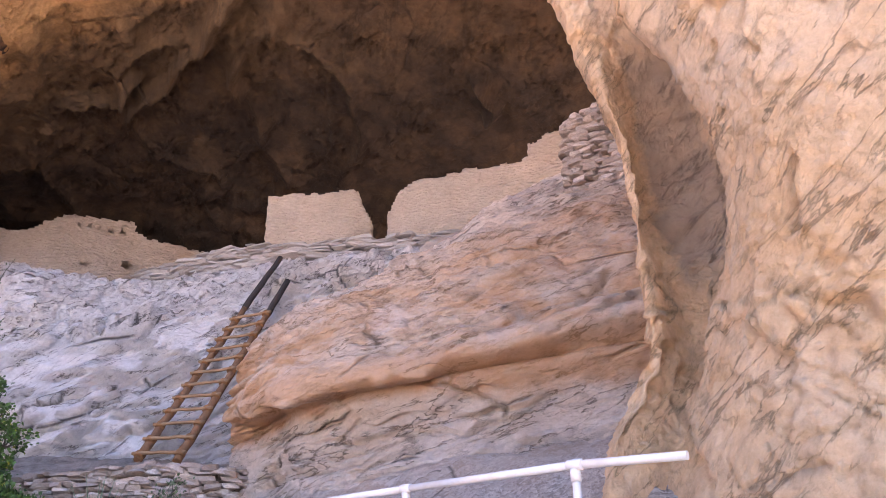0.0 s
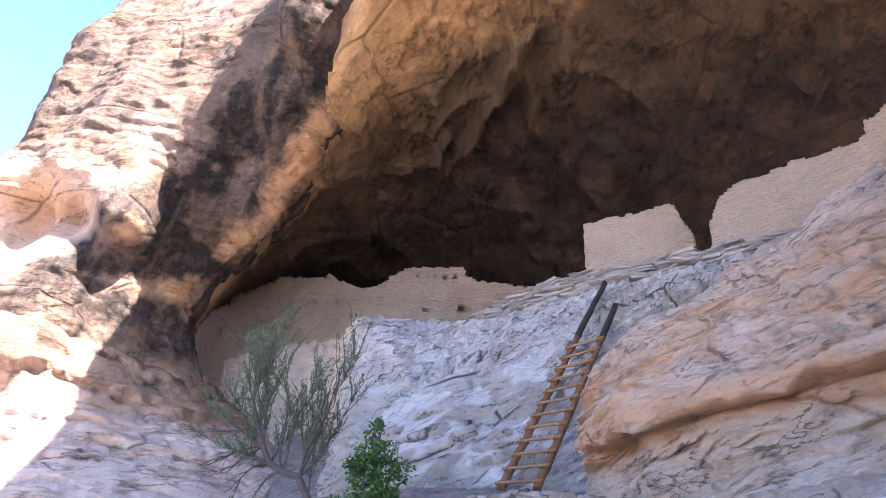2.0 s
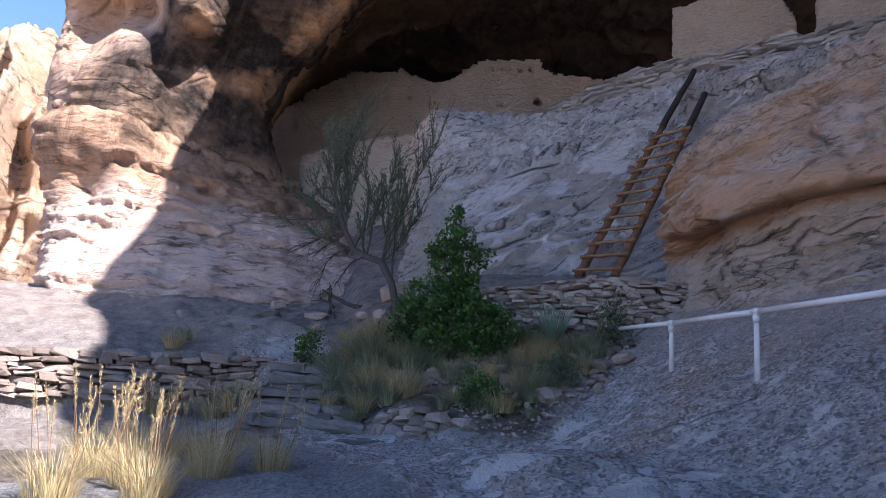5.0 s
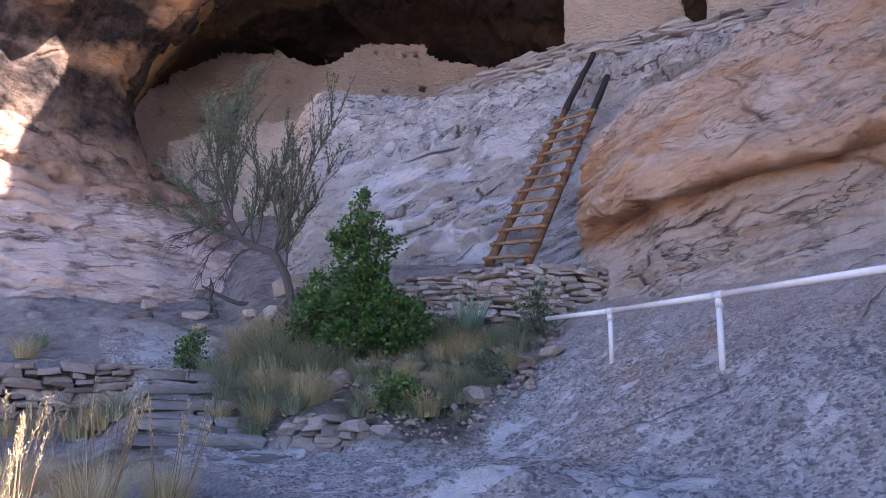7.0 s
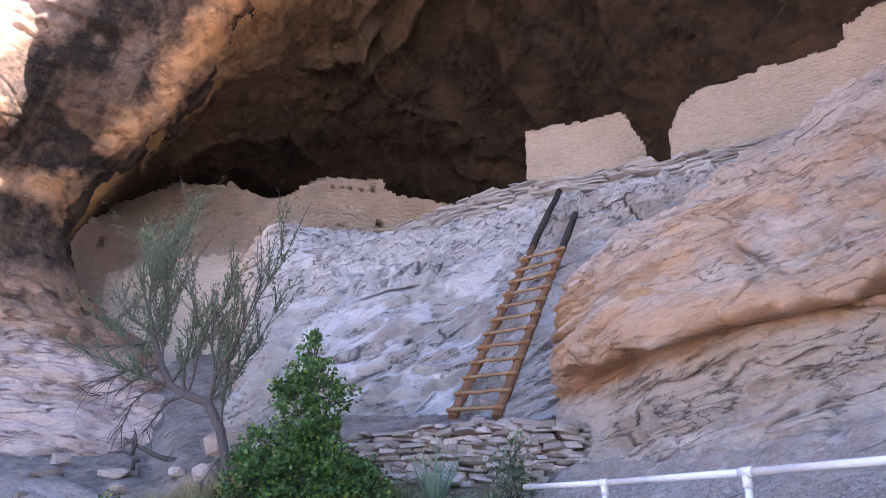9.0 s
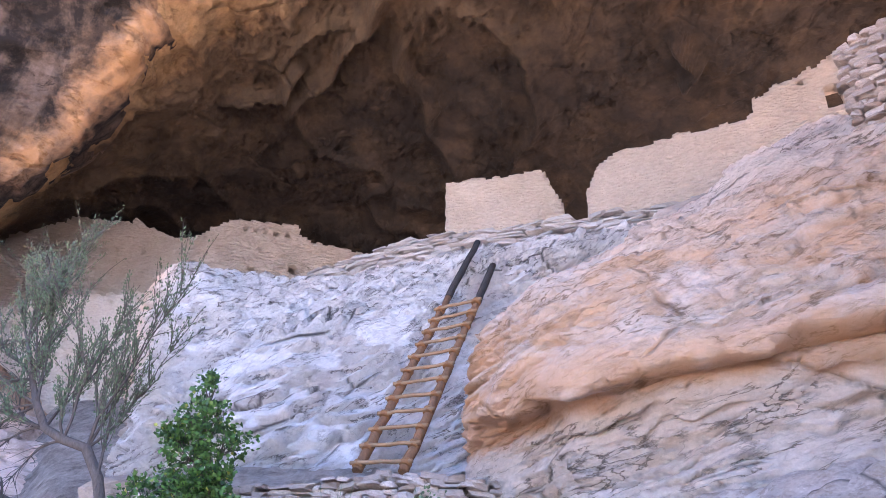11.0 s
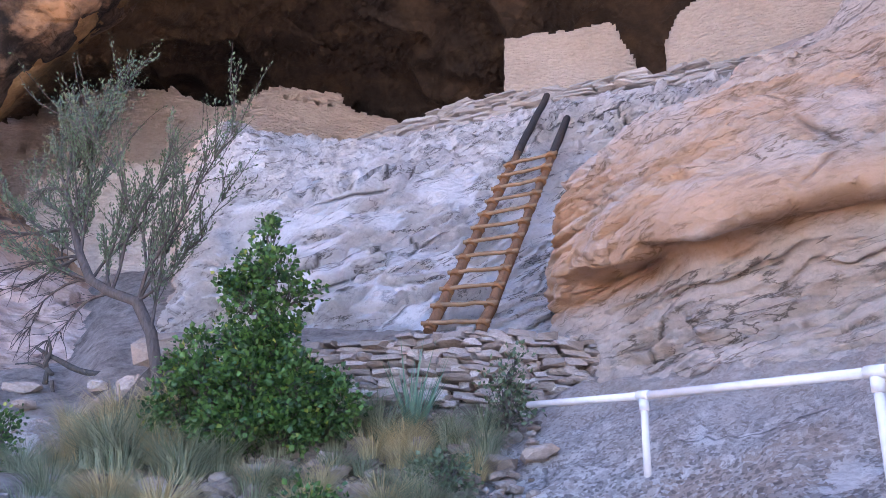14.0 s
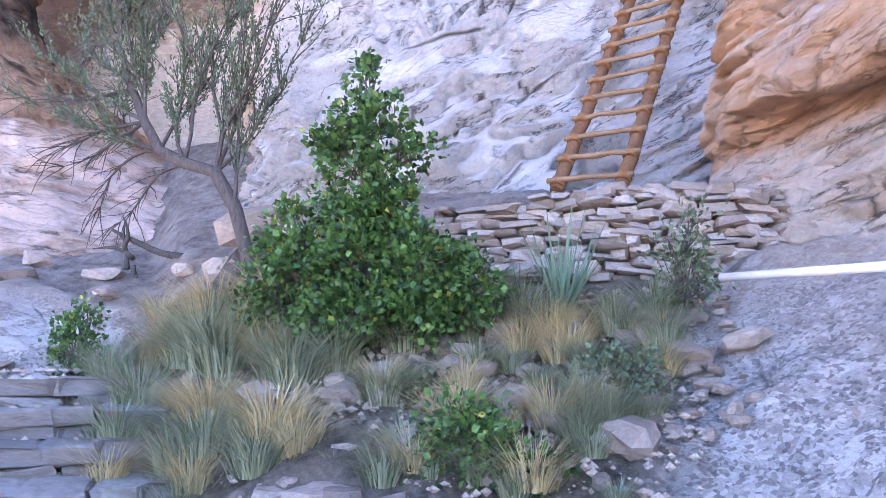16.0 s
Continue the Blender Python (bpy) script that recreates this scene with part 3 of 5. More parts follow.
rock_sheet("white_rock_face", white_net, 460, 470, relief_white, M_WHITE, "pale flaking rock face behind the ladder", "rock face")


def relief_boulder(p):
    calm = 1 - 0.35 * ramp(np.abs(p[:, 2] - 4.2 - 0.03 * p[:, 0]), 0.9, 0.4) * ramp(p[:, 1], 14.6, 13.8)
    lip = np.interp(p[:, 0], [-3.6, -3.3, -2.7, -1.7, -1.0, -0.3, 0.05, 0.6, 1.6, 3.0], [4.5, 4.37, 4.22, 4.14, 4.22, 4.35, 4.6, 4.55, 4.8, 4.9]) + 0.1 * fbm(p, 0.7, 3, 39)
    d = p[:, 2] - lip
    front = ramp(p[:, 1], 14.9, 14.3)
    ledge = front * (0.3 * ramp(d, 0.9, 0.1) * ramp(d, -0.02, 0.05) - 0.22 * np.exp(-((d + 0.08) / 0.09) ** 2))
    return ledge + calm * (0.34 * fbm(p, 2.6, 3, 32) + 0.16 * shingles(p, (-0.25, 0, 0.97), 0.8, 0.7, 31, 2.4) + 0.15 * shingles(p, (-0.2, 0, 0.98), 1.9, 0.8, 34, 1.6)
            + 0.09 * shingles(p, (-0.2, 0, 1), 4.6, 0.9, 38, 0.9) + 0.16 * terraces(0.5 + 0.7 * fbm(p, 0.8, 4, 36, 0.6), 5, 0.12) + 0.1 * fbm(p, 0.4, 4, 35, 0.65))


boulder_net = [
    [(-3.9, 16.6, 2.6), (-4.1, 15.2, 2.5), (-3.4, 14.1, 2.4), (-2.3, 12.7, 2.3), (-0.9, 11.8, 2.3), (1.5, 11.4, 2.4), (4.5, 10.6, 2.6)],
    [(-3.6, 16.8, 3.9), (-3.9, 15.5, 4.0), (-3.1, 14.05, 3.85), (-2.25, 12.95, 3.75), (-1.0, 12.3, 3.75), (1.5, 11.95, 4.0), (4.5, 11.4, 4.2)],
    [(-3.5, 16.8, 4.6), (-3.8, 15.2, 4.7), (-3.08, 13.65, 4.4), (-2.5, 12.5, 4.35), (-1.2, 11.85, 4.3), (1.5, 11.6, 4.75), (4.5, 11.0, 4.9)],
    [(-3.3, 17.0, 5.2), (-3.78, 15.1, 5.3), (-3.25, 14.05, 5.3), (-2.4, 13.1, 5.4), (-0.8, 12.4, 5.5), (1.7, 12.3, 6.0), (4.8, 11.7, 6.4)],
    [(-2.9, 17.1, 5.6), (-3.65, 15.1, 5.8), (-3.1, 14.6, 6.1), (-2.1, 14.1, 6.4), (-0.3, 13.8, 6.9), (2.0, 13.8, 7.8), (5.0, 13.2, 8.3)],
    [(-2.4, 17.3, 5.9), (-3.3, 15.4, 6.05), (-2.7, 15.3, 6.6), (-1.7, 15.6, 7.35), (-0.2, 16.2, 8.5), (2.0, 16.2, 9.9), (5.2, 15.6, 10.6)],
    [(-2.0, 17.6, 6.0), (-2.9, 16.2, 6.05), (-2.3, 16.2, 6.7), (-1.2, 16.6, 7.6), (0.6, 17.4, 9.2), (2.6, 17.6, 10.4), (5.6, 17.2, 11.2)],
    [(-1.6, 18.6, 5.6), (-2.2, 17.6, 5.6), (-1.6, 17.8, 6.2), (-0.5, 18.4, 7.2), (1.5, 19.0, 9.0), (3.5, 19.2, 10.2), (6.2, 19.4, 11.0)]]
rock_sheet("boulder_slope", boulder_net, 440, 460, relief_boulder, M_BOULDER, "tan rock mass with an overhanging orange ledge", "rock face")


def relief_cliff(p):
    return (0.7 * fbm(p, 4.5, 3, 40) + 0.2 * fbm(p * (1, 1, 0.7), 1.6, 4, 43) + 0.08 * shingles(p, (0, 0, 1), 0.8, 0.8, 45, 2.5) + 0.06 * shingles(p, (0.1, 0, 1), 2.4, 1.0, 47, 1.4)
            + 0.09 * fbm(p, 0.45, 4, 46))


def relief_foot(p):
    """Worn level beds, bulging above and undercut below."""
    return (0.5 * fbm(p, 4.0, 3, 41) + 0.3 * shingles(p, (0, 0, 1), 0.55, 0.5, 42, 3.0) + 0.16 * shingles(p, (0.05, 0, 1), 1.7, 0.6, 44, 2.0) + 0.08 * shingles(p, (0.05, 0, 1), 4.0, 0.7, 48, 1.2)
            + 0.16 * fbm(p, 1.0, 4, 43) + 0.05 * fbm(p, 0.35, 3, 46) + knob(p, (-20.6, 14.2, 7.0), 0.8, -0.9) + knob(p, (-21.5, 13.9, 8.8), 1.3, 0.9) + knob(p, (-20.0, 14.8, 8.9), 1.2, 0.7))


def knob(p, centre, radius, amount):
    return amount * np.exp(-np.sum((p - np.array(centre)) ** 2, axis=1) / radius ** 2)


def relief_cliff_west(p):
    """The cliff with a jutting spoon-shaped knob, the hollow beside it and a ledge below."""
    return relief_cliff(p) + knob(p, (-18.2, 15.5, 12.4), 1.0, 1.7) + knob(p, (-19.5, 14.9, 11.0), 1.2, 1.2) + knob(p, (-19.6, 14.6, 12.3), 0.65, -1.8) + knob(p, (-21.2, 14.2, 12.6), 0.9, -1.6) + knob(p, (-22.0, 14.0, 13.6), 0.8, 0.5) + knob(p, (-20.2, 15.0, 9.3), 1.6, 1.0)


base_net = [
    [(-9.5, 18.5, 2.0), (-12.5, 18.0, 2.0), (-15.2, 15.4, 2.0), (-17.4, 13.2, 1.4), (-20.3, 12.6, 0.6), (-28.0, 22.0, 0.0)],
    [(-9.6, 18.8, 3.2), (-12.6, 18.3, 3.2), (-15.3, 15.8, 3.6), (-17.5, 13.7, 3.0), (-20.6, 13.0, 2.8), (-27.5, 22.0, 3.0)],
    [(-9.8, 19.8, 4.0), (-13.0, 19.3, 4.1), (-16.5, 17.5, 5.6), (-18.4, 15.0, 5.5), (-21.6, 14.0, 5.5), (-27.5, 22.0, 6.0)],
    [(-10.0, 21.0, 4.5), (-13.6, 20.8, 4.6), (-17.8, 19.0, 7.7), (-19.2, 16.5, 8.8), (-22.6, 15.0, 9.0), (-28.0, 23.0, 9.0)],
    [(-10.0, 26.0, 4.7), (-14.0, 26.0, 4.8), (-19.2, 25.0, 8.1), (-21.0, 23.0, 9.4), (-25.0, 21.0, 9.5), (-29.0, 26.0, 9.5)]]
rock_sheet("cliff_base", base_net, 300, 240, relief_foot, M_BASE, "pink rock foot of the cliff below the ruin walls", "cliff", flip=True)

upper_net = [
    [(-22.0, 23.5, 7.6), (-18.4, 20.6, 7.6), (-18.6, 17.9, 7.6), (-19.6, 16.4, 7.8), (-21.2, 15.0, 7.8), (-23.0, 15.4, 8.0), (-28.0, 24.0, 8.0)],
    [(-21.6, 22.6, 12.6), (-18.9, 19.4, 10.6), (-18.9, 17.2, 10.8), (-19.9, 15.6, 11.0), (-21.5, 14.4, 11.1), (-23.6, 15.0, 11.3), (-28.0, 23.0, 12.0)],
    [(-16.4, 21.6, 16.0), (-15.6, 19.1, 14.0), (-16.4, 16.8, 14.2), (-18.2, 14.9, 14.3), (-20.5, 13.9, 14.4), (-23.4, 14.8, 14.5), (-28.0, 23.0, 15.0)],
    [(-11.6, 20.0, 19.0), (-12.9, 17.6, 16.6), (-14.2, 16.0, 16.9), (-16.8, 15.2, 17.2), (-19.6, 14.4, 17.2), (-22.6, 14.6, 17.2), (-27.0, 23.0, 18.0)],
    [(-9.6, 17.0, 21.5), (-12.3, 15.0, 18.8), (-13.6, 16.0, 20.0), (-16.4, 16.0, 20.4), (-19.2, 15.2, 20.6), (-22.0, 15.2, 20.6), (-26.0, 23.0, 21.0)],
    [(-9.0, 19.0, 26.0), (-12.0, 16.6, 25.0), (-13.4, 18.0, 25.5), (-16.0, 18.0, 25.5), (-18.6, 17.6, 25.0), (-20.8, 17.0, 24.0), (-25.0, 24.0, 24.0)],
    [(-9.0, 22.0, 31.0), (-11.0, 19.0, 31.0), (-13.0, 19.0, 31.0), (-15.5, 19.5, 30.0), (-17.8, 20.0, 28.0), (-19.8, 21.0, 27.0), (-24.0, 27.0, 26.0)]]
rock_sheet("cliff_west", upper_net, 240, 260, relief_cliff_west, M_CLIFF, "overhanging cliff with black varnish streaks, sunlit at its edge", "cliff", flip=True)


def groove(p, line, width, depth):
    """A fissure along a line in plan."""
    q = p[:, :2] + np.stack([0.3 * fbm(p, 0.9, 3, 80), 0.3 * fbm(p, 0.9, 3, 83)], axis=1)
    best = np.full(len(p), 9.0)
    for a, b in zip(line, line[1:]):
        a, b = np.array(a), np.array(b)
        t = np.clip((q - a) @ (b - a) / ((b - a) @ (b - a)), 0, 1)
        best = np.minimum(best, np.linalg.norm(q - a - t[:, None] * (b - a), axis=1))
    return -depth * ramp(best, width, 0.0)


def relief_roof(p):
    calm = 0.3 + 0.7 * ramp(p[:, 0] * 0.45 + p[:, 1], 11.5, 15.0)
    fold = 1 - np.abs(fbm(p * (1, 0.55, 1), 4.5, 3, 52))
    return groove(p, [(-6.2, 19.0), (-7.9, 20.7), (-9.6, 22.2), (-11.6, 23.4)], 0.35, 0.7) + groove(p, [(-6.7, 21.4), (-7.4, 22.3), (-7.2, 22.9)], 0.25, 0.7) + groove(p, [(-10.6, 22.0), (-11.6, 22.6), (-13.0, 22.2)], 0.3, 0.8) + groove(p, [(0.8, 21.6), (1.6, 22.4), (1.4, 23.2)], 0.3, 0.8) + calm * (0.3 * fbm(p, 4.0, 4, 50) - 0.4 * fold ** 20 + 0.2 * fbm(p, 1.1, 5, 55, 0.65) + 0.16 * shingles(p, (0.6, 0.7, 0.2), 0.6, 1.0, 57, 2.4) + 0.14 * shingles(p, (0.6, 0.7, 0.3), 2.4, 2.6, 58, 1.0))


roof_net = [
    [(-21.4, 20.0, 11.4), (-16.8, 18.4, 15.6), (-14.0, 17.6, 18.6), (-8.0, 15.4, 21.8), (-2.0, 12.8, 21.8), (4.0, 10.2, 20.0), (11.0, 7.0, 17.5)],
    [(-20.2, 20.8, 10.8), (-15.8, 19.1, 14.0), (-12.9, 17.6, 16.6), (-8.0, 14.2, 19.6), (-2.0, 11.4, 19.6), (4.0, 8.6, 17.5), (11.0, 5.0, 15.0)],
    [(-21.8, 22.6, 12.2), (-16.6, 21.4, 14.8), (-12.5, 20.6, 17.4), (-7.5, 18.5, 18.8), (-2.0, 17.0, 18.4), (4.0, 15.5, 16.8), (11.0, 13.0, 14.5)],
    [(-23.0, 24.5, 13.8), (-17.8, 25.0, 15.8), (-12.5, 25.5, 16.9), (-7.0, 25.0, 17.2), (-2.0, 24.5, 16.9), (4.0, 22.8, 16.2), (11.0, 20.0, 14.5)],
    [(-27.5, 28.5, 14.3), (-19.0, 30.5, 15.0), (-12.5, 31.0, 14.9), (-7.0, 31.0, 14.6), (-2.0, 30.0, 14.2), (4.0, 27.5, 14.6), (11.0, 24.0, 13.5)],
    [(-28.0, 29.5, 8.0), (-19.5, 33.0, 8.0), (-12.5, 33.5, 8.0), (-7.0, 33.5, 8.0), (-2.0, 32.0, 8.0), (4.0, 29.5, 8.0), (11.0, 25.5, 8.0)]]
rock_sheet("ceiling", roof_net, 400, 330, relief_roof, M_ROOF, "smoke-blackened brown cave roof with shade painted in toward the back, orange toward the mouth", "cave roof")

brow_net = [
    [(-12.9, 18.6, 17.2), (-8.0, 14.6, 19.6), (-2.0, 11.8, 19.6), (4.0, 8.8, 17.5), (11.0, 4.6, 15.0), (22.0, -1.0, 14.0)],
    [(-12.2, 17.0, 20.5), (-8.0, 15.0, 21.5), (-2.0, 12.4, 22.0), (4.0, 8.8, 21.5), (11.0, 4.2, 21.0), (22.0, -1.5, 21.0)],
    [(-11.5, 18.2, 26.0), (-7.5, 17.0, 27.0), (-2.0, 14.6, 28.0), (4.0, 10.5, 28.0), (11.0, 6.2, 28.0), (22.0, 0.8, 28.0)],
    [(-10.0, 26.0, 31.0), (-6.0, 26.0, 33.0), (0.0, 25.0, 34.0), (6.0, 22.0, 34.0), (13.0, 18.0, 34.0), (24.0, 13.0, 34.0)]]
rock_sheet("cliff_brow", brow_net, 140, 90, relief_cliff, M_CLIFF, "cliff brow above the cave mouth", "cliff")


def relief_pillar(p):
    hollow = -0.7 * np.exp(-((p[:, 0] - 2.6) / 0.5) ** 2 - ((p[:, 1] - 8.4) / 0.6) ** 2 - ((p[:, 2] - 6.0) / 1.5) ** 2)
    return hollow + (0.3 * fbm(p * (1, 1, 0.5), 1.8, 4, 60) + 0.1 * shingles(p, (0.75, -0.5, 0.25), 0.9, 1.2, 63, 1.8) + 0.06 * terraces(0.5 + 0.7 * fbm(p, 0.9, 4, 68, 0.6), 5, 0.12) + 0.04 * shingles(p, (0.5, -0.4, 0.7), 1.6, 2.6, 66, 1.2) + 0.025 * shingles(p, (0.6, -0.4, 0.6), 5.0, 2.6, 67, 0.6) + 0.05 * fbm(p, 0.35, 4, 64, 0.6))


pillar_net = [
    [(4.5, 13.0, 1.0), (1.6, 8.8, 1.0), (1.5, 7.8, 1.0), (1.7, 6.8, 1.2), (2.5, 5.4, 0.9), (4.6, 3.2, 0.6), (8.5, 0.0, 0.0)],
    [(4.5, 13.0, 2.6), (1.52, 8.3, 2.6), (2.0, 8.1, 2.55), (1.95, 7.2, 2.4), (2.5, 6.2, 2.3), (4.6, 4.2, 2.3), (8.5, 1.0, 2.3)],
    [(4.6, 13.0, 3.7), (2.05, 8.5, 3.7), (2.45, 8.5, 3.6), (2.33, 7.3, 3.5), (2.7, 6.4, 3.4), (4.8, 4.6, 3.4), (8.8, 1.5, 3.4)],
    [(4.7, 13.0, 5.3), (2.05, 8.7, 5.3), (2.75, 8.6, 5.2), (2.70, 7.2, 5.1), (2.9, 6.2, 5.0), (4.9, 4.4, 5.0), (9.0, 1.5, 5.0)],
    [(4.6, 13.0, 7.1), (1.95, 9.0, 7.1), (2.5, 8.6, 6.9), (2.45, 7.3, 6.3), (2.9, 6.2, 6.6), (5.0, 4.2, 6.6), (9.0, 1.5, 6.6)],
    [(4.2, 13.0, 9.2), (1.50, 9.2, 9.0), (2.0, 8.5, 8.6), (2.1, 7.5, 8.2), (2.9, 6.4, 8.8), (5.2, 4.6, 9.0), (9.2, 2.0, 9.0)],
    [(3.6, 13.0, 13.5), (0.6, 10.2, 13.5), (1.6, 9.0, 13.5), (2.4, 8.2, 13.5), (3.4, 7.4, 14.0), (6.0, 6.0, 14.5), (10.0, 4.0, 15.0)],
    [(3.6, 13.0, 18.5), (0.6, 11.2, 19.5), (1.8, 10.2, 19.0), (2.8, 9.4, 18.8), (4.0, 8.6, 18.5), (6.5, 7.4, 18.0), (11.0, 5.5, 17.0)]]
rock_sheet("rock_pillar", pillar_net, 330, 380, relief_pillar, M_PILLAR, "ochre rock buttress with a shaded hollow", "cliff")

far_net = [
    [(-80, -20, -2), (-60, 14, -2), (-56, 24, 0), (-50, 31, 2), (-44, 42, 4), (-30, 70, 8)],
    [(-82, -20, 7), (-61, 14, 8), (-57, 24, 9), (-51, 31, 10), (-45, 42, 12), (-30, 72, 15)],
    [(-84, -20, 14), (-63, 15, 17), (-58, 25, 21), (-52, 32, 25), (-46, 43, 27), (-30, 74, 28)],
    [(-100, -10, 16), (-85, 25, 20), (-78, 36, 25), (-70, 46, 30), (-60, 60, 32), (-40, 90, 34)]]


def relief_far(p):
    """Upright pillars parted by deep clefts, cut by level ledges."""
    cleft = np.abs(fbm(p * (1, 1, 0.18), 5.0, 3, 70))
    return 5.0 * ramp(cleft, 0.0, 0.22) - 3.5 + 3.0 * terraces(0.5 + 0.6 * fbm(p * (0.6, 0.6, 1.6), 4, 4, 73), 5, 0.2) + 0.8 * fbm(p, 1.6, 4, 75)


rock_sheet("far_canyon_cliff", far_net, 420, 190, relief_far, M_FAR, "sunlit canyon cliffs in the distance", "cliff", flip=True)


# ---- ruin walls ----
def ruin_wall(name, a, b, base, profile, label, holes=(), thick=0.4, cell=0.075, seed=0, material=None):
    """A masonry wall from a to b in plan. profile: (share of the length, height of its broken top). holes go through."""
    a, b = np.array(a, float), np.array(b, float)
    length = np.linalg.norm(b - a)
    d = (b - a) / length
    out = np.array([d[1], -d[0]])
    ns = int(length / cell) + 1
    top = np.interp((np.arange(ns) + 0.5) / ns, [q[0] for q in profile], [q[1] for q in profile])
    rng = np.random.RandomState(seed)
    top = top + np.repeat(rng.uniform(-0.05, 0.05, ns // 3 + 1), 3)[:ns]
    nz = int((top.max() - base) / cell) + 2
    zc = base + (np.arange(nz) + 0.5) * cell
    solid = zc[None, :] < top[:, None]
    sc = (np.arange(ns) + 0.5) * cell
    for hs, hz, hw, hh in holes:
        solid &= ~((np.abs(sc[:, None] - hs) < hw / 2) & (np.abs(zc[None, :] - hz) < hh / 2))
    verts, faces, index = [], [], {}

    def vert(i, j, k):
        if (i, j, k) not in index:
            index[i, j, k] = len(verts)
            verts.append((i, j, k))
        return index[i, j, k]

    def full(i, j):
        return 0 <= i < ns and 0 <= j < nz and solid[i, j]

    for i in range(ns):
        for j in range(nz):
            if not solid[i, j]:
                continue
            faces.append([vert(i, j, 0), vert(i + 1, j, 0), vert(i + 1, j + 1, 0), vert(i, j + 1, 0)])
            faces.append([vert(i, j + 1, 2), vert(i + 1, j + 1, 2), vert(i + 1, j, 2), vert(i, j, 2)])
            for di, dj, e in ((-1, 0, ((i, j), (i, j + 1))), (1, 0, ((i + 1, j + 1), (i + 1, j))), (0, 1, ((i, j + 1), (i + 1, j + 1))), (0, -1, ((i + 1, j), (i, j)))):
                if not full(i + di, j + dj):
                    for k in (0, 1):
                        faces.append([vert(*e[0], k), vert(*e[1], k), vert(*e[1], k + 1), vert(*e[0], k + 1)])
    g = np.array(verts, float)
    xy = a + d * (g[:, 0:1] * cell) - out * ((g[:, 2:3] - 0.0) * thick / 2)
    p = np.column_stack([xy, base + g[:, 1] * cell])
    jit = np.column_stack([0.03 * value_noise(p * 9, seed + k) for k in range(3)])
    face = (g[:, 2] == 0) * (0.06 * fbm(p, 0.9, 3, seed) + 0.05 * fbm(p * (1, 1, 1.8), 0.28, 3, seed + 5))
    p = p + jit
    p[:, :2] += out * face[:, None]
    ob = new(name, mesh_of(name, p, faces, material or M_ADOBE))
    return tagged(ob, label, "wall", "ruin walls of the cliff dwelling")


ruin_wall("ruin_wall", (-27.5, 25.2), (-13.9, 25.85), 9.0, [(0, 14.7), (0.2, 15.0), (0.38, 15.5), (0.70, 14.7), (0.71, 14.95), (0.74, 14.55), (0.84, 14.0), (0.89, 14.05), (0.93, 14.4), (1, 14.67)],
          "tan mud-plastered ruin wall with a sagging broken top", [(4.4, 12.9, 0.3, 0.5), (6.5, 12.4, 0.4, 0.3), (6.2, 14.45, 0.23, 0.23), (6.7, 14.38, 0.23, 0.23), (9.15, 13.67, 0.3, 0.23), (10.2, 13.53, 0.23, 0.23)], 0.8, seed=1, material=M_ADOBE_SHADED)
ruin_wall("ruin_wall", (-13.9, 25.86), (-8.6, 30.0), 10.0, [(0, 14.67), (0.16, 14.78), (0.325, 14.96), (0.335, 14.56), (0.4, 14.4), (0.67, 14.4), (1, 14.6)],
          "tan ruin wall with a row of beam holes", [(0.3, 14.3, 0.16, 0.2), (0.7, 14.33, 0.16, 0.16), (0.97, 14.37, 0.16, 0.16), (1.38, 14.42, 0.23, 0.23), (1.82, 14.45, 0.23, 0.23), (0.9, 13.6, 0.16, 0.16), (0.65, 12.85, 0.3, 0.2), (2.15, 13.15, 0.4, 0.25)], 0.8, seed=2, material=M_ADOBE_SHADED)
ruin_wall("ruin_wall", (-20.5, 23.2), (-12.4, 23.5), 4.2, [(0, 10.6), (0.3, 10.95), (0.6, 10.9), (1, 10.95)],
          "lower tan ruin wall with beam holes along its top and one window", [(1.7, 10.45, 0.2, 0.2), (2.44, 10.6, 0.2, 0.2), (3.0, 10.6, 0.2, 0.2), (4.03, 10.65, 0.2, 0.2), (4.5, 10.65, 0.2, 0.2), (5.0, 10.65, 0.2, 0.2), (4.7, 8.33, 0.5, 0.55)], 0.8, seed=3, material=M_ADOBE_PALE)
ruin_wall("ruin_wall", (-5.78, 22.4), (-2.5, 22.35), 11.0, [(0, 13.2), (0.2, 13.28), (0.5, 13.3), (0.8, 13.42), (0.85, 13.3), (0.9, 12.8), (0.95, 12.5), (1, 12.3)],
          "free-standing block of pale ruin wall with a broken corner", seed=4)
ruin_wall("ruin_wall", (-5.70, 24.6), (-5.70, 22.84), 11.0, [(0, 12.8), (0.5, 13.0), (1, 13.2)], "side return of the pale ruin wall block", seed=5)
ruin_wall("ruin_wall", (-2.6, 23.6), (-1.2, 23.4), 11.0, [(0, 11.9), (0.4, 12.0), (0.7, 12.3), (1, 12.4)], "low inner ruin wall seen through the gap", seed=6)
ruin_wall("ruin_wall", (-1.86, 21.02), (5.2, 19.2), 10.2, [(0, 11.9), (0.05, 12.5), (0.1, 12.7), (0.3, 12.85), (0.565, 12.85), (0.575, 13.4), (0.72, 13.75), (0.86, 14.2), (1, 14.6)],
          "long tan ruin wall stepping up, with a small window", [(5.95, 12.95, 0.38, 0.6), (5.35, 13.55, 0.16, 0.16)], seed=7)


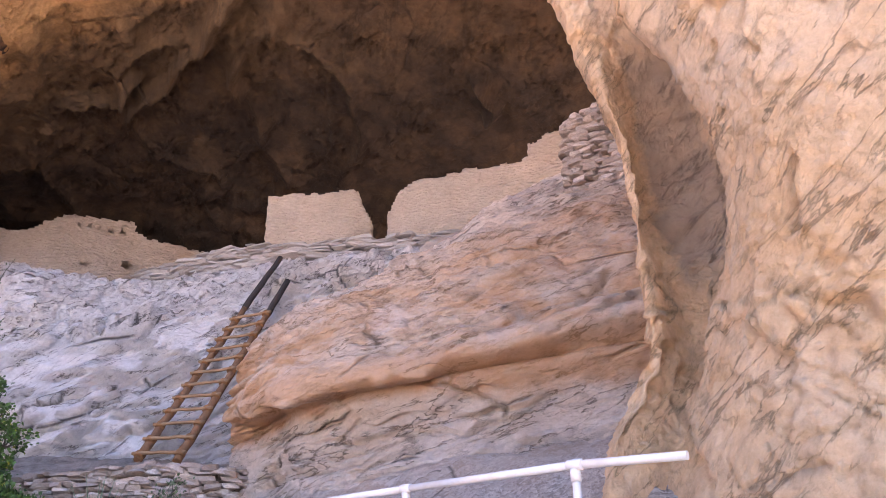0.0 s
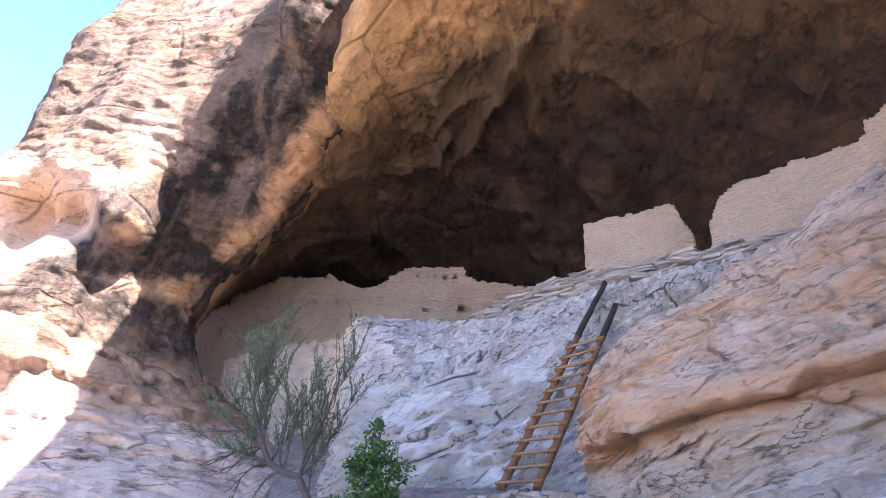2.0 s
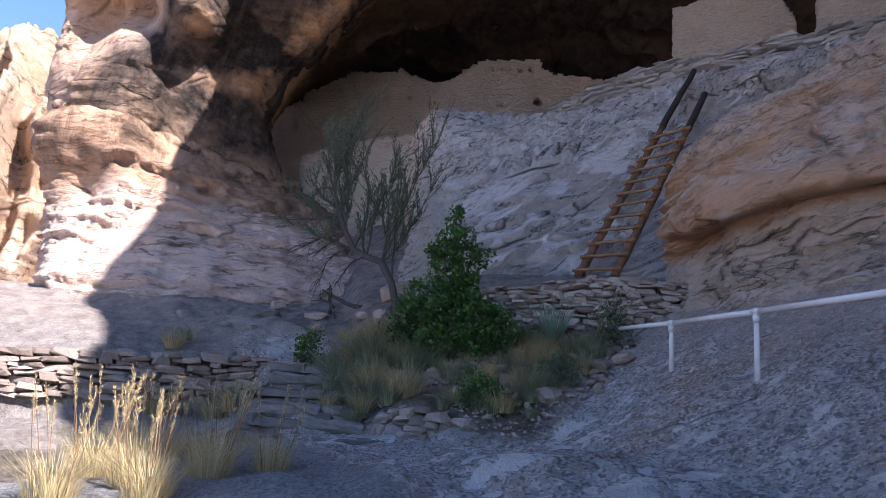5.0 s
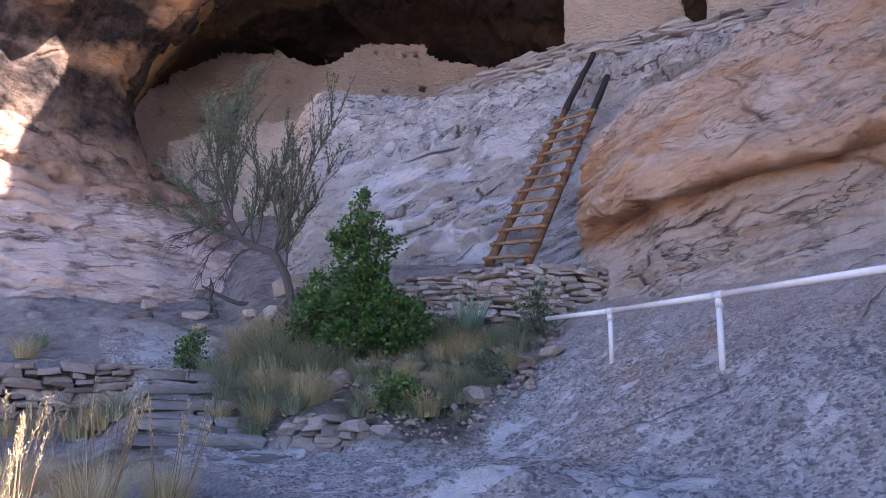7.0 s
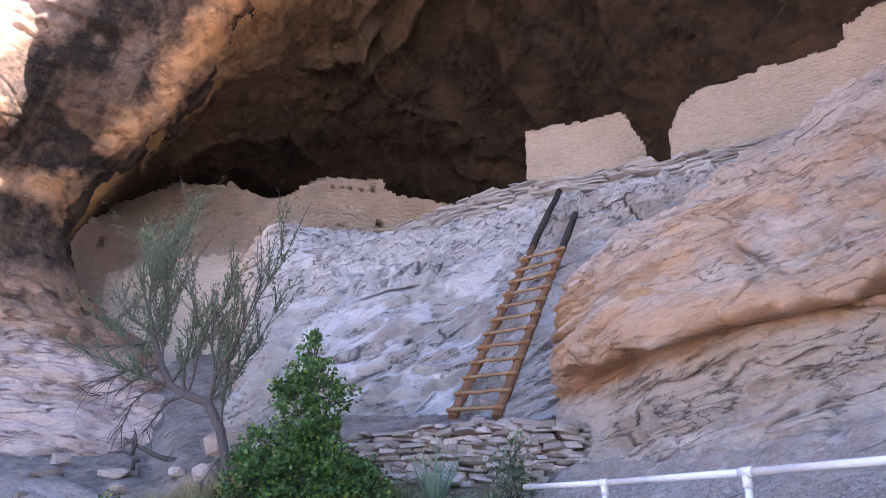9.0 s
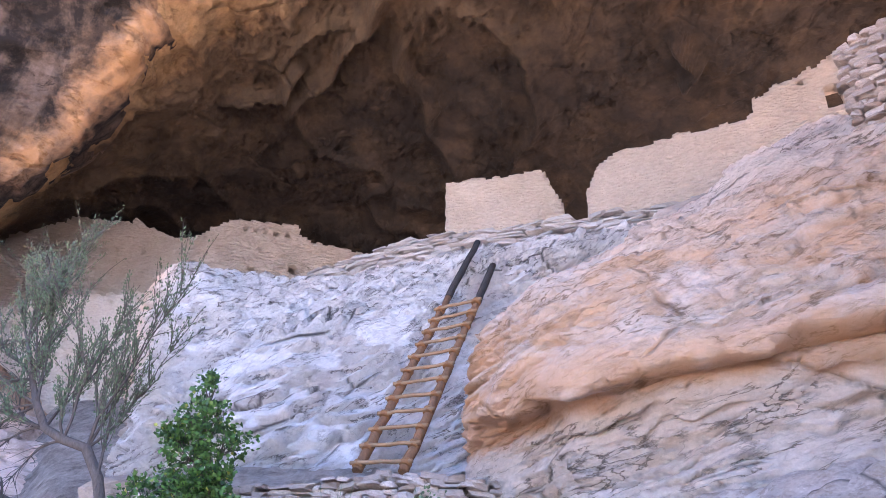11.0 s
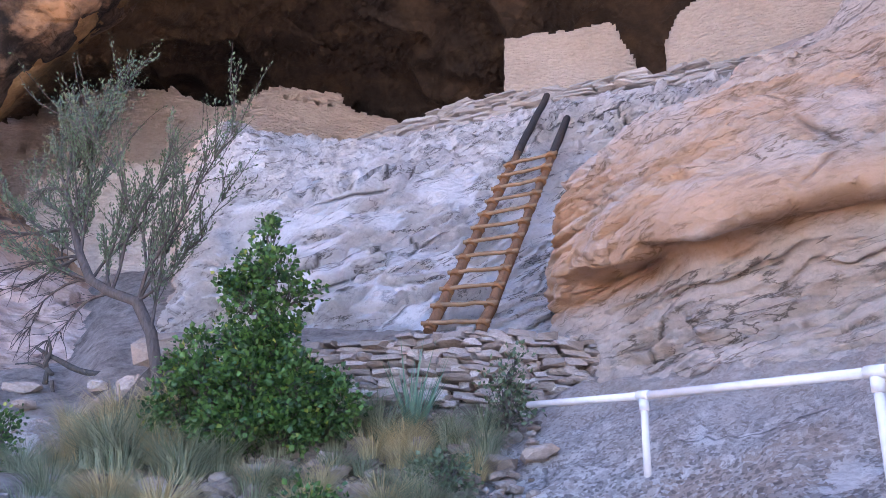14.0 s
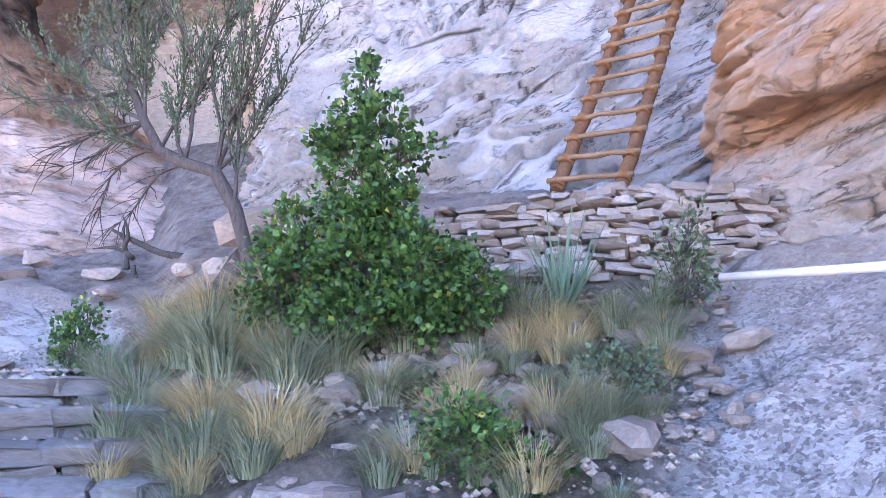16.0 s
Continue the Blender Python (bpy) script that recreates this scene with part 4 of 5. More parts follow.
# ---- dry stone ----
def stone_mesh(seed, chunky=0.0):
    """A rough block of unit size with knocked-off corners."""
    rng = random.Random(seed)
    bm = bmesh.new()
    bmesh.ops.create_cube(bm, size=1.0)
    bmesh.ops.bevel(bm, geom=bm.edges[:], offset=0.17 + chunky, segments=1, affect="EDGES")
    for v in bm.verts:
        v.co += Vector((rng.uniform(-0.15, 0.15), rng.uniform(-0.11, 0.11), rng.uniform(-0.17, 0.17)))
    me = bpy.data.meshes.new("stone")
    bm.to_mesh(me)
    bm.free()
    return me


STONES = [stone_mesh(k) for k in range(8)]
SLABS = [stone_mesh(20 + k, 0.08) for k in range(6)]


def stones_with(material, meshes):
    out = []
    for me in meshes:
        c = me.copy()
        c.materials.append(material)
        out.append(c)
    return out


WALL_STONES, TERRACE_STONES = stones_with(M_STONE, STONES), stones_with(M_TERRACE, STONES)
LOOSE_STONES, RUBBLE_STONES = stones_with(M_RUBBLE, SLABS) + stones_with(M_STONE, SLABS[:2]), stones_with(M_RUBBLE, STONES)
M_CORE = plain_material("packed_earth", (0.10, 0.075, 0.06), (0.17, 0.13, 0.105), 0.95, 8, (1, 1, 1), 0.02)


def dry_wall(name, points, base, top, label, meshes, course=0.12, length=(0.18, 0.5), depth=0.3, batter=0.08, seed=0):
    """Courses of separate stones along a plan line, before an earth core. base, top: heights at the points."""
    rng = random.Random(seed)
    thing = empty_thing(name, (*points[0], base[0]), label, "stone wall", kind="structure")
    inv = thing.matrix_world.inverted()
    seg = [0.0]
    for p, q in zip(points, points[1:]):
        seg.append(seg[-1] + math.dist(p, q))
    def at(s):
        x = float(np.interp(s, seg, [p[0] for p in points]))
        y = float(np.interp(s, seg, [p[1] for p in points]))
        return x, y, float(np.interp(s, seg, base)), float(np.interp(s, seg, top))
    rows = int(max(t - b for t, b in zip(top, base)) / course) + 1
    for r in range(rows):
        s = -rng.uniform(0, 0.2)
        while s < seg[-1]:
            ln = rng.uniform(*length)
            h = course * rng.choice((0.8, 0.95, 1.1, 1.3, 1.6)) * rng.uniform(0.9, 1.1)
            x, y, b, t = at(min(max(s + ln / 2, 0), seg[-1]))
            x2, y2, _, _ = at(min(max(s + ln / 2, 0), seg[-1]) + 0.05)
            x1, y1, _, _ = at(min(max(s + ln / 2, 0), seg[-1]) - 0.05)
            z = b + (r + 0.5) * course + 0.03 * math.sin(3 * s + r)
            if z < t + 0.02:
                a = math.atan2(y2 - y1, x2 - x1)
                back = batter * (z - b) + rng.uniform(-0.06, 0.06)
                m = pose(x - math.sin(a) * back, y + math.cos(a) * back, z, rng.uniform(-10, 10), rng.uniform(-9, 9), math.degrees(a) + rng.uniform(-12, 12))
                st = new("stone", rng.choice(meshes))
                st.parent = thing
                st.matrix_local = inv @ m @ Matrix.Diagonal((ln * 0.98, depth * rng.uniform(0.8, 1.25), h * 0.95, 1))
            s += ln
    bm = bmesh.new()
    n = max(2, int(seg[-1] / 0.4))
    rows_v = []
    for k in range(n + 1):
        x, y, b, t = at(seg[-1] * k / n)
        x2, y2, _, _ = at(min(seg[-1], seg[-1] * k / n + 0.05))
        x1, y1, _, _ = at(max(0, seg[-1] * k / n - 0.05))
        a = math.atan2(y2 - y1, x2 - x1)
        ox, oy = -math.sin(a), math.cos(a)
        rows_v.append([bm.verts.new(inv @ Vector((x + ox * o, y + oy * o, z))) for o, z in ((0.1, b - 0.4), (0.1 + batter * (t - b), t - 0.06), (0.5, t - 0.03), (0.6, b - 0.4))])
    for p, q in zip(rows_v, rows_v[1:]):
        for k in range(3):
            bm.faces.new((p[k], q[k], q[k + 1], p[k + 1]))
    part("earth_core", bm, M_CORE, thing)
    return thing


def tube(bm, pts, radii, sides=8, cap=True, wobble=0.0, rng=None):
    """A round limb along points."""
    pts = [Vector(p) for p in pts]
    rings = []
    side = None
    for k, p in enumerate(pts):
        d = (pts[min(k + 1, len(pts) - 1)] - pts[max(k - 1, 0)]).normalized()
        side = (side - d * side.dot(d)).normalized() if side is not None else d.orthogonal().normalized()
        up = d.cross(side)
        ring = []
        for j in range(sides):
            a = 2 * math.pi * j / sides
            r = radii[k] * (1 + (rng.uniform(-wobble, wobble) if rng else 0))
            ring.append(bm.verts.new(p + (side * math.cos(a) + up * math.sin(a)) * r))
        rings.append(ring)
    for p, q in zip(rings, rings[1:]):
        for j in range(sides):
            f = bm.faces.new((p[j], p[(j + 1) % sides], q[(j + 1) % sides], q[j]))
            f.smooth = True
    if cap:
        bm.faces.new(rings[0][::-1])
        bm.faces.new(rings[-1])
    return bm


def along(a, b, n, bend=0.0, rng=None):
    a, b = Vector(a), Vector(b)
    out = []
    for k in range(n + 1):
        p = a.lerp(b, k / n)
        if rng and 0 < k < n:
            p += Vector((rng.uniform(-bend, bend), rng.uniform(-bend, bend), rng.uniform(-bend, bend)))
        out.append(p)
    return out


# ---- ladder ----
def ladder():
    rng = random.Random(5)
    foot_l, foot_r = Vector((-5.77, 15.3, 3.92)), Vector((-5.02, 15.24, 3.88))
    top_l, top_r = Vector((-4.40, 19.05, 9.60)), Vector((-3.95, 18.12, 8.56))
    thing = empty_thing("ladder", foot_l, "long wooden pole ladder leaning on the pale rock face", "ladder")
    inv = Matrix.Translation(-foot_l)
    for foot, top, dark in ((foot_l, top_l, 0.66), (foot_r, top_r, 0.76)):
        pts = along(foot, top, 22, 0.012, rng)
        cut = round(22 * dark)
        low = tube(bmesh.new(), [inv @ p for p in pts[:cut + 1]], [0.085 - 0.0012 * k for k in range(cut + 1)], 10, True, 0.07, rng)
        part("rail", low, M_LOG, thing)
        up = tube(bmesh.new(), [inv @ p for p in pts[cut:]], [0.078 - 0.0014 * k for k in range(len(pts) - cut)], 10, True, 0.07, rng)
        part("rail_top", up, M_CHAR, thing, "dark-stained upper end of the rail")
    len_l, len_r = (top_l - foot_l).length, (top_r - foot_r).length
    for k in range(12):
        s = 0.10 + 0.375 * k
        l = foot_l.lerp(top_l, s / len_l)
        r = foot_r.lerp(top_r, (s + 0.05) / len_r)
        d = (r - l).normalized()
        front = Vector((0, -0.085, 0.04))
        a, b = l - d * 0.12 + front, r + d * 0.12 + front
        rung = part("rung", tube(bmesh.new(), [inv @ p for p in along(a, b, 6, 0.012, rng)], [0.034] * 7, 8, True, 0.12, rng), M_RUNG, thing)
        for c in (l, r):
            axis = (top_l - foot_l).normalized()
            part("lashing", tube(bmesh.new(), [inv @ (c + front * 0.35 - axis * 0.05), inv @ (c + front * 0.4), inv @ (c + front * 0.35 + axis * 0.05)], [0.088, 0.1, 0.088], 10, True, 0.06, rng), M_LASH, rung, "rawhide lashing")


ladder()


# ---- pipe handrail ----
def handrail():
    posts = [(0.97, 7.0), (-0.38, 8.42), (-1.69, 9.95), (-2.98, 11.5)]
    tops = [2.39, 2.43, 2.48, 2.545]
    thing = empty_thing("handrail", (0.97, 7.0, 1.3), "white-painted pipe handrail on posts along the rock slab", "handrail")
    inv = Matrix.Translation((-0.97, -7.0, -1.3))
    line = [(1.68, 6.55, 2.37)] + [(x, y, z) for (x, y), z in zip(posts, tops)] + [(-4.06, 12.7, 2.61)]
    for p, q in zip(line, line[1:]):
        part("rail", tube(bmesh.new(), [inv @ Vector(p), inv @ Vector(q)], [0.032, 0.032], 16), M_RAIL, thing)
    for (x, y), z in zip(posts, tops):
        foot = float(ground_z(x, y)) - 0.15
        post = part("post", tube(bmesh.new(), [inv @ Vector((x, y, foot)), inv @ Vector((x, y, z))], [0.031, 0.031], 16), M_RAIL, thing)
        d = Vector((-0.64, 0.76, 0.03))
        c = inv @ Vector((x, y, z))
        part("collar", tube(bmesh.new(), [c - d * 0.07, c - d * 0.06, c + d * 0.06, c + d * 0.07], [0.034, 0.042, 0.042, 0.034], 16), M_RAIL, post)
        part("collar", tube(bmesh.new(), [c - Vector((0, 0, 0.12)), c - Vector((0, 0, 0.03))], [0.04, 0.04], 16), M_RAIL, post)


handrail()


# ---- stone walls, nearest the camera ----
dry_wall("retaining_wall", [(-8.2, 13.5), (-6.55, 13.72), (-4.9, 13.85), (-4.0, 14.0), (-3.3, 14.4)], [2.5, 2.75, 2.7, 2.75, 3.1], [3.3, 3.45, 3.6, 3.6, 3.5],
         "low dry stone retaining wall under the ladder", WALL_STONES, 0.072, (0.11, 0.36), 0.3, 0.1, 1)
dry_wall("terrace_wall", [(-10.2, 23.6), (-6.5, 22.0), (-1.9, 20.75), (0.0, 20.2), (1.5, 19.9)], [10.3, 10.1, 9.9, 9.8, 10.1], [11.3, 11.35, 10.95, 10.75, 11.0],
         "coursed pale stone terrace wall below the ruins", TERRACE_STONES, 0.08, (0.28, 0.75), 0.35, 0.12, 2)
dry_wall("stone_wall_end", [(2.45, 15.1), (3.5, 14.4)], [8.7, 8.9], [10.85, 11.2], "rough dark stone masonry at the end of the ruin wall", WALL_STONES, 0.09, (0.15, 0.4), 0.3, 0.1, 3)
dry_wall("bank_wall", [(-14.5, 7.7), (-12.46, 9.93), (-10.6, 12.2)], [1.0, 1.0, 1.3], [1.75, 1.85, 1.95], "low rubble wall along the bank beside the steps", RUBBLE_STONES, 0.1, (0.2, 0.55), 0.3, 0.15, 4)


# ---- steps ----
M_STEP = stone_material("worn_step_stone", (0.36, 0.32, 0.30), (0.21, 0.18, 0.165), (0.12, 0.10, 0.09))
STEP_STONES = stones_with(M_STEP, [stone_mesh(40 + k, -0.09) for k in range(5)])


def step_flight():
    rng = random.Random(8)
    thing = empty_thing("stone_steps", (-7.6, 9.9, 0.6), "rough grey stone steps climbing the bank", "steps", kind="structure")
    inv = thing.matrix_world.inverted()
    for k in range(6):
        s = 0.05 + 0.56 * k
        cx, cy = -7.6 - 0.646 * s, 9.9 + 0.763 * s
        z = 0.62 + 0.385 * s + 0.1
        w = -0.8
        while w < 0.55:
            ln = rng.uniform(0.3, 0.7)
            st = new("slab", rng.choice(STEP_STONES))
            st.parent = thing
            st.matrix_local = inv @ pose(cx + 0.763 * (w + ln / 2), cy + 0.646 * (w + ln / 2), z - 0.06, rng.uniform(-3, 3), rng.uniform(-3, 3), 40.2 + rng.uniform(-6, 6)) @ Matrix.Diagonal((ln * 1.02, 0.7, 0.13, 1))
            low = new("slab", rng.choice(STEP_STONES))
            low.parent = thing
            low.matrix_local = inv @ pose(cx + 0.763 * (w + ln / 2 + 0.1) + 0.03, cy + 0.646 * (w + ln / 2 + 0.1) - 0.02, z - 0.17, rng.uniform(-4, 4), rng.uniform(-4, 4), 40.2 + rng.uniform(-8, 8)) @ Matrix.Diagonal((ln * 0.9, 0.62, 0.1, 1))
            w += ln


step_flight()
dry_wall("rock_outcrop", [(-7.0, 10.8), (-6.3, 10.6), (-5.5, 10.85)], [0.72, 0.75, 0.85], [1.12, 1.2, 1.1], "tumbled rocks at the foot of the planted mound", RUBBLE_STONES, 0.1, (0.12, 0.36), 0.4, 0.4, 5)


# ---- loose rocks ----
def place_rocks():
    rng = random.Random(12)
    for k in range(210):
        x, y = rng.uniform(-8.6, -4.0), rng.uniform(10.9, 13.4)
        if k % 3 == 0:
            x, y = rng.uniform(-5.2, -3.9), rng.uniform(11.6, 13.2)
        if x < -7.0 - 0.85 * (y - 10.0) + 0.3:
            continue
        if k % 3 == 1:
            x, y = rng.uniform(-7.0, -5.3), rng.uniform(11.5, 12.7)
        s = rng.uniform(0.12, 0.36) if k < 60 else rng.uniform(0.05, 0.17)
        rock = new("rock", rng.choice(LOOSE_STONES))
        rock.matrix_world = pose(x, y, float(ground_z(x, y)) + s * 0.1, rng.uniform(-20, 20), rng.uniform(-20, 20), rng.uniform(0, 360)) @ Matrix.Diagonal((s, s * rng.uniform(0.6, 1.0), s * rng.uniform(0.35, 0.6), 1))
        tagged(rock, "loose pale stone lying on the planted mound", "rock", "rubble on the mound")
    for x, y, sx, sy, sz in ((-12.9, 14.4, 0.7, 0.5, 0.3), (-12.0, 15.0, 0.9, 0.5, 0.3), (-11.2, 14.2, 0.5, 0.4, 0.2), (-13.4, 15.2, 0.6, 0.5, 0.4), (-10.4, 14.6, 0.5, 0.4, 0.25), (-14.4, 13.2, 0.5, 0.4, 0.3), (-12.2, 13.2, 0.4, 0.3, 0.2)):
        rock = new("rock", rng.choice(LOOSE_STONES))
        rock.matrix_world = pose(x, y, float(ground_z(x, y)) + sz * 0.2, rng.uniform(-8, 8), rng.uniform(-8, 8), rng.uniform(0, 360)) @ Matrix.Diagonal((0.65 * sx, 0.65 * sy, 0.6 * sz, 1))
        tagged(rock, "pale rock lying at the foot of the cliff", "rock", "rocks below the cliff")
    for x, y, sx, sy, sz, rz in ((-8.9, 13.9, 0.7, 0.6, 0.35, 10), (-9.5, 14.3, 0.6, 0.5, 0.3, 60)):
        rock = new("boulder", rng.choice(LOOSE_STONES))
        rock.matrix_world = pose(x, y, float(ground_z(x, y)) + 0.15 * sz, 12, -10, rz) @ Matrix.Diagonal((sx, sy, sz, 1))
        tagged(rock, "pinkish boulder at the foot of the pale rock face", "rock", "boulders by the tree")
    for x, y, z, rz, sx, sy, sz in ((0.15, 17.9, 9.25, 12, 1.9, 0.8, 0.5), (-1.9, 17.4, 8.0, 20, 0.8, 0.5, 0.35), (-2.6, 17.2, 7.6, 25, 0.6, 0.4, 0.25)):
        rock = new("rock_slab", rng.choice(LOOSE_STONES))
        rock.matrix_world = pose(x, y, z, 0, -24, rz) @ Matrix.Diagonal((sx, sy, sz, 1))
        tagged(rock, "pale flat rock slab resting on the boulder slope", "rock", "slabs on the boulder slope")


place_rocks()


def gravel_litter():
    """Small stones strewn over the mound and the foot of the slab."""
    rng = np.random.RandomState(4)
    n = 4500
    x, y = rng.uniform(-10.5, -4.2, n), rng.uniform(10.6, 14.2, n)
    z = ground_z(x, y)
    oct_v = np.array([(1, 0, 0), (-1, 0, 0), (0, 1, 0), (0, -1, 0), (0, 0, 0.7), (0, 0, -0.7)], float)
    oct_f = np.array([(0, 2, 4), (2, 1, 4), (1, 3, 4), (3, 0, 4), (2, 0, 5), (1, 2, 5), (3, 1, 5), (0, 3, 5)])
    size = 0.008 + 0.04 * rng.uniform(0, 1, n) ** 2
    v = oct_v[None] * size[:, None, None] * rng.uniform(0.6, 1.3, (n, 6, 1)) + np.stack([x, y, z + 0.03], 1)[:, None, :]
    f = oct_f[None] + (6 * np.arange(n))[:, None, None]
    ob = new("gravel", mesh_of("gravel", v.reshape(-1, 3), f.reshape(-1, 3), M_RUBBLE, False))
    tagged(ob, "small pale stones strewn over the dry soil", "gravel", kind="stuff")


gravel_litter()


# ---- plants ----
def leaf_cloud(points, directions, size, aspect, seed, droop=0.3):
    """Small pointed leaves, two bent triangles each, at points, roughly along directions."""
    rng = np.random.RandomState(seed)
    n = len(points)
    d = directions + rng.normal(0, 0.55, (n, 3))
    d[:, 2] -= droop * rng.uniform(0, 1, n)
    d /= np.linalg.norm(d, axis=1, keepdims=True)
    side = np.cross(d, rng.normal(0, 1, (n, 3)))
    side /= np.linalg.norm(side, axis=1, keepdims=True) + 1e-9
    nrm = np.cross(d, side)
    ln = size * rng.uniform(0.6, 1.3, n)[:, None]
    w = ln * aspect
    v = np.stack([points, points + d * ln * 0.45 + side * w + nrm * w * 0.3, points + d * ln, points + d * ln * 0.45 - side * w + nrm * w * 0.3], axis=1)
    i = 4 * np.arange(n)[:, None]
    f = np.concatenate([np.concatenate([i, i + 1, i + 2], 1), np.concatenate([i, i + 2, i + 3], 1)])
    return v.reshape(-1, 3), f


def limb(rng, start, direction, length, n=6, wander=0.25, lift=0.1):
    p, d, out = Vector(start), Vector(direction).normalized(), [Vector(start)]
    for _ in range(n):
        d = (d + Vector((rng.uniform(-wander, wander), rng.uniform(-wander, wander), rng.uniform(-wander, wander) + lift))).normalized()
        p = p + d * (length / n)
        out.append(p.copy())
    return out


def leafy_bush(name, base, blobs, stems, label, leaf, seed, twigs=150, per=22, size=0.075, aspect=0.42, spread_r=0.1):
    """A bush: stems up into blobs of foliage (centre offset, radii), leaves gathered round twig ends."""
    rng = random.Random(seed)
    thing = empty_thing(name, base, label, "shrub")
    bm = bmesh.new()
    pts, dirs = [], []
    total = sum(b[3] * b[4] * b[5] for b in blobs)
    for cx, cy, cz, rx, ry, rz in blobs:
        for _ in range(max(8, int(twigs * rx * ry * rz / total))):
            u = Vector((rng.gauss(0, 1), rng.gauss(0, 1), rng.gauss(0, 1))).normalized() * rng.uniform(0.3, 1.08) ** 0.6
            end = Vector((cx + u.x * rx, cy + u.y * ry, cz + u.z * rz))
            root = Vector((cx * 0.7 + rng.uniform(-0.06, 0.06), cy * 0.7, max(0.0, cz - rz * 0.8)))
            tube(bm, [root.lerp(end, k / 3) + Vector((rng.uniform(-0.03, 0.03), rng.uniform(-0.03, 0.03), 0)) * (k % 3) for k in range(4)], [0.008, 0.007, 0.005, 0.003], 4, False)
            out = (end - Vector((cx, cy, cz))).normalized() + Vector((0, 0, 0.3))
            for _ in range(per):
                pts.append(end + Vector((rng.gauss(0, spread_r), rng.gauss(0, spread_r), rng.gauss(0, spread_r))))
                dirs.append(out)
    for path, r in stems:
        tube(bm, path, [r * (1 - 0.7 * k / (len(path) - 1)) for k in range(len(path))], 7, True, 0.1, rng)
    part("woody_frame", bm, M_BARK, thing)
    v, f = leaf_cloud(np.array(pts), np.array(dirs), size, aspect, seed)
    part("crown", mesh_of("crown", v, f, leaf, False), leaf, thing)
    return thing


leafy_bush("shrub", (-7.0, 12.6, 2.0), [(0.05, 0, 2.55, 0.1, 0.1, 0.32), (-0.1, 0, 2.2, 0.2, 0.2, 0.25), (0.15, 0, 2.1, 0.24, 0.22, 0.22), (-0.32, 0, 1.95, 0.2, 0.2, 0.2), (0.42, 0.05, 1.85, 0.2, 0.2, 0.22),
           (-0.15, 0, 1.75, 0.26, 0.25, 0.22), (0.2, 0, 1.55, 0.25, 0.25, 0.25), (-0.35, 0, 1.4, 0.16, 0.2, 0.22), (0, 0, 1.2, 0.36, 0.3, 0.3), (0.25, 0, 1.3, 0.28, 0.25, 0.25), (-0.75, 0, 1.1, 0.25, 0.25, 0.32), (-0.5, -0.1, 0.8, 0.35, 0.4, 0.3),
           (0.05, -0.15, 0.8, 0.4, 0.4, 0.3), (0.55, -0.1, 0.75, 0.4, 0.4, 0.3), (0.95, -0.05, 0.6, 0.25, 0.3, 0.28), (-0.9, -0.1, 0.6, 0.25, 0.3, 0.3), (0, -0.25, 0.4, 0.6, 0.4, 0.22), (0.5, -0.2, 0.35, 0.35, 0.3, 0.2)],
           [([(0, 0, 0), (0.02, 0, 0.8), (-0.02, 0, 1.6), (0.03, 0, 2.4)], 0.035), ([(-0.05, 0, 0), (-0.3, 0, 0.5), (-0.6, 0, 0.9)], 0.02), ([(0.05, 0, 0), (0.3, 0, 0.5), (0.5, 0, 0.8)], 0.02)],
           "bushy bright green shrub with a taller middle stem on the mound", M_LEAF, 3, 480, 27, 0.066, 0.45, 0.06)
leafy_bush("low_shrub", (-5.6, 11.25, 1.15), [(0, 0, 0.25, 0.36, 0.28, 0.26), (0.3, 0.1, 0.15, 0.28, 0.25, 0.18), (-0.1, 0, 0.45, 0.2, 0.2, 0.15)], [([(0, 0, -0.1), (0, 0, 0.2)], 0.01)], "low dark green shrub at the foot of the mound", M_LEAF, 5, 130, 18, 0.055, 0.4, 0.06)
leafy_bush("low_shrub", (-10.2, 12.7, 1.75), [(0, 0, 0.3, 0.25, 0.25, 0.35), (0.1, 0, 0.6, 0.15, 0.15, 0.25)], [([(0, 0, -0.1), (0, 0, 0.4)], 0.01)], "small green bush beside the steps", M_LEAF, 6, 50, 18, 0.06, 0.4, 0.06)
leafy_bush("low_shrub", (-4.35, 13.15, 2.45), [(0, 0, 0.3, 0.25, 0.2, 0.35), (0.05, 0, 0.6, 0.15, 0.15, 0.2)], [([(0, 0, -0.1), (0, 0, 0.4)], 0.01)], "small weedy bush at the end of the handrail", M_SAGE, 7, 40, 16, 0.06, 0.3, 0.07)
leafy_bush("low_shrub", (-6.2, 12.0, 1.6), [(0, 0, 0.12, 0.3, 0.25, 0.14)], [([(0, 0, -0.1), (0, 0, 0.1)], 0.01)], "grey-green low herb between the stones", M_SAGE, 8, 40, 14, 0.05, 0.4, 0.05)
leafy_bush("low_shrub", (-4.75, 12.0, 1.75), [(0, 0, 0.15, 0.3, 0.2, 0.18)], [([(0, 0, -0.1), (0, 0, 0.1)], 0.01)], "low green herb along the edge of the slab", M_SAGE, 9, 40, 14, 0.05, 0.4, 0.05)


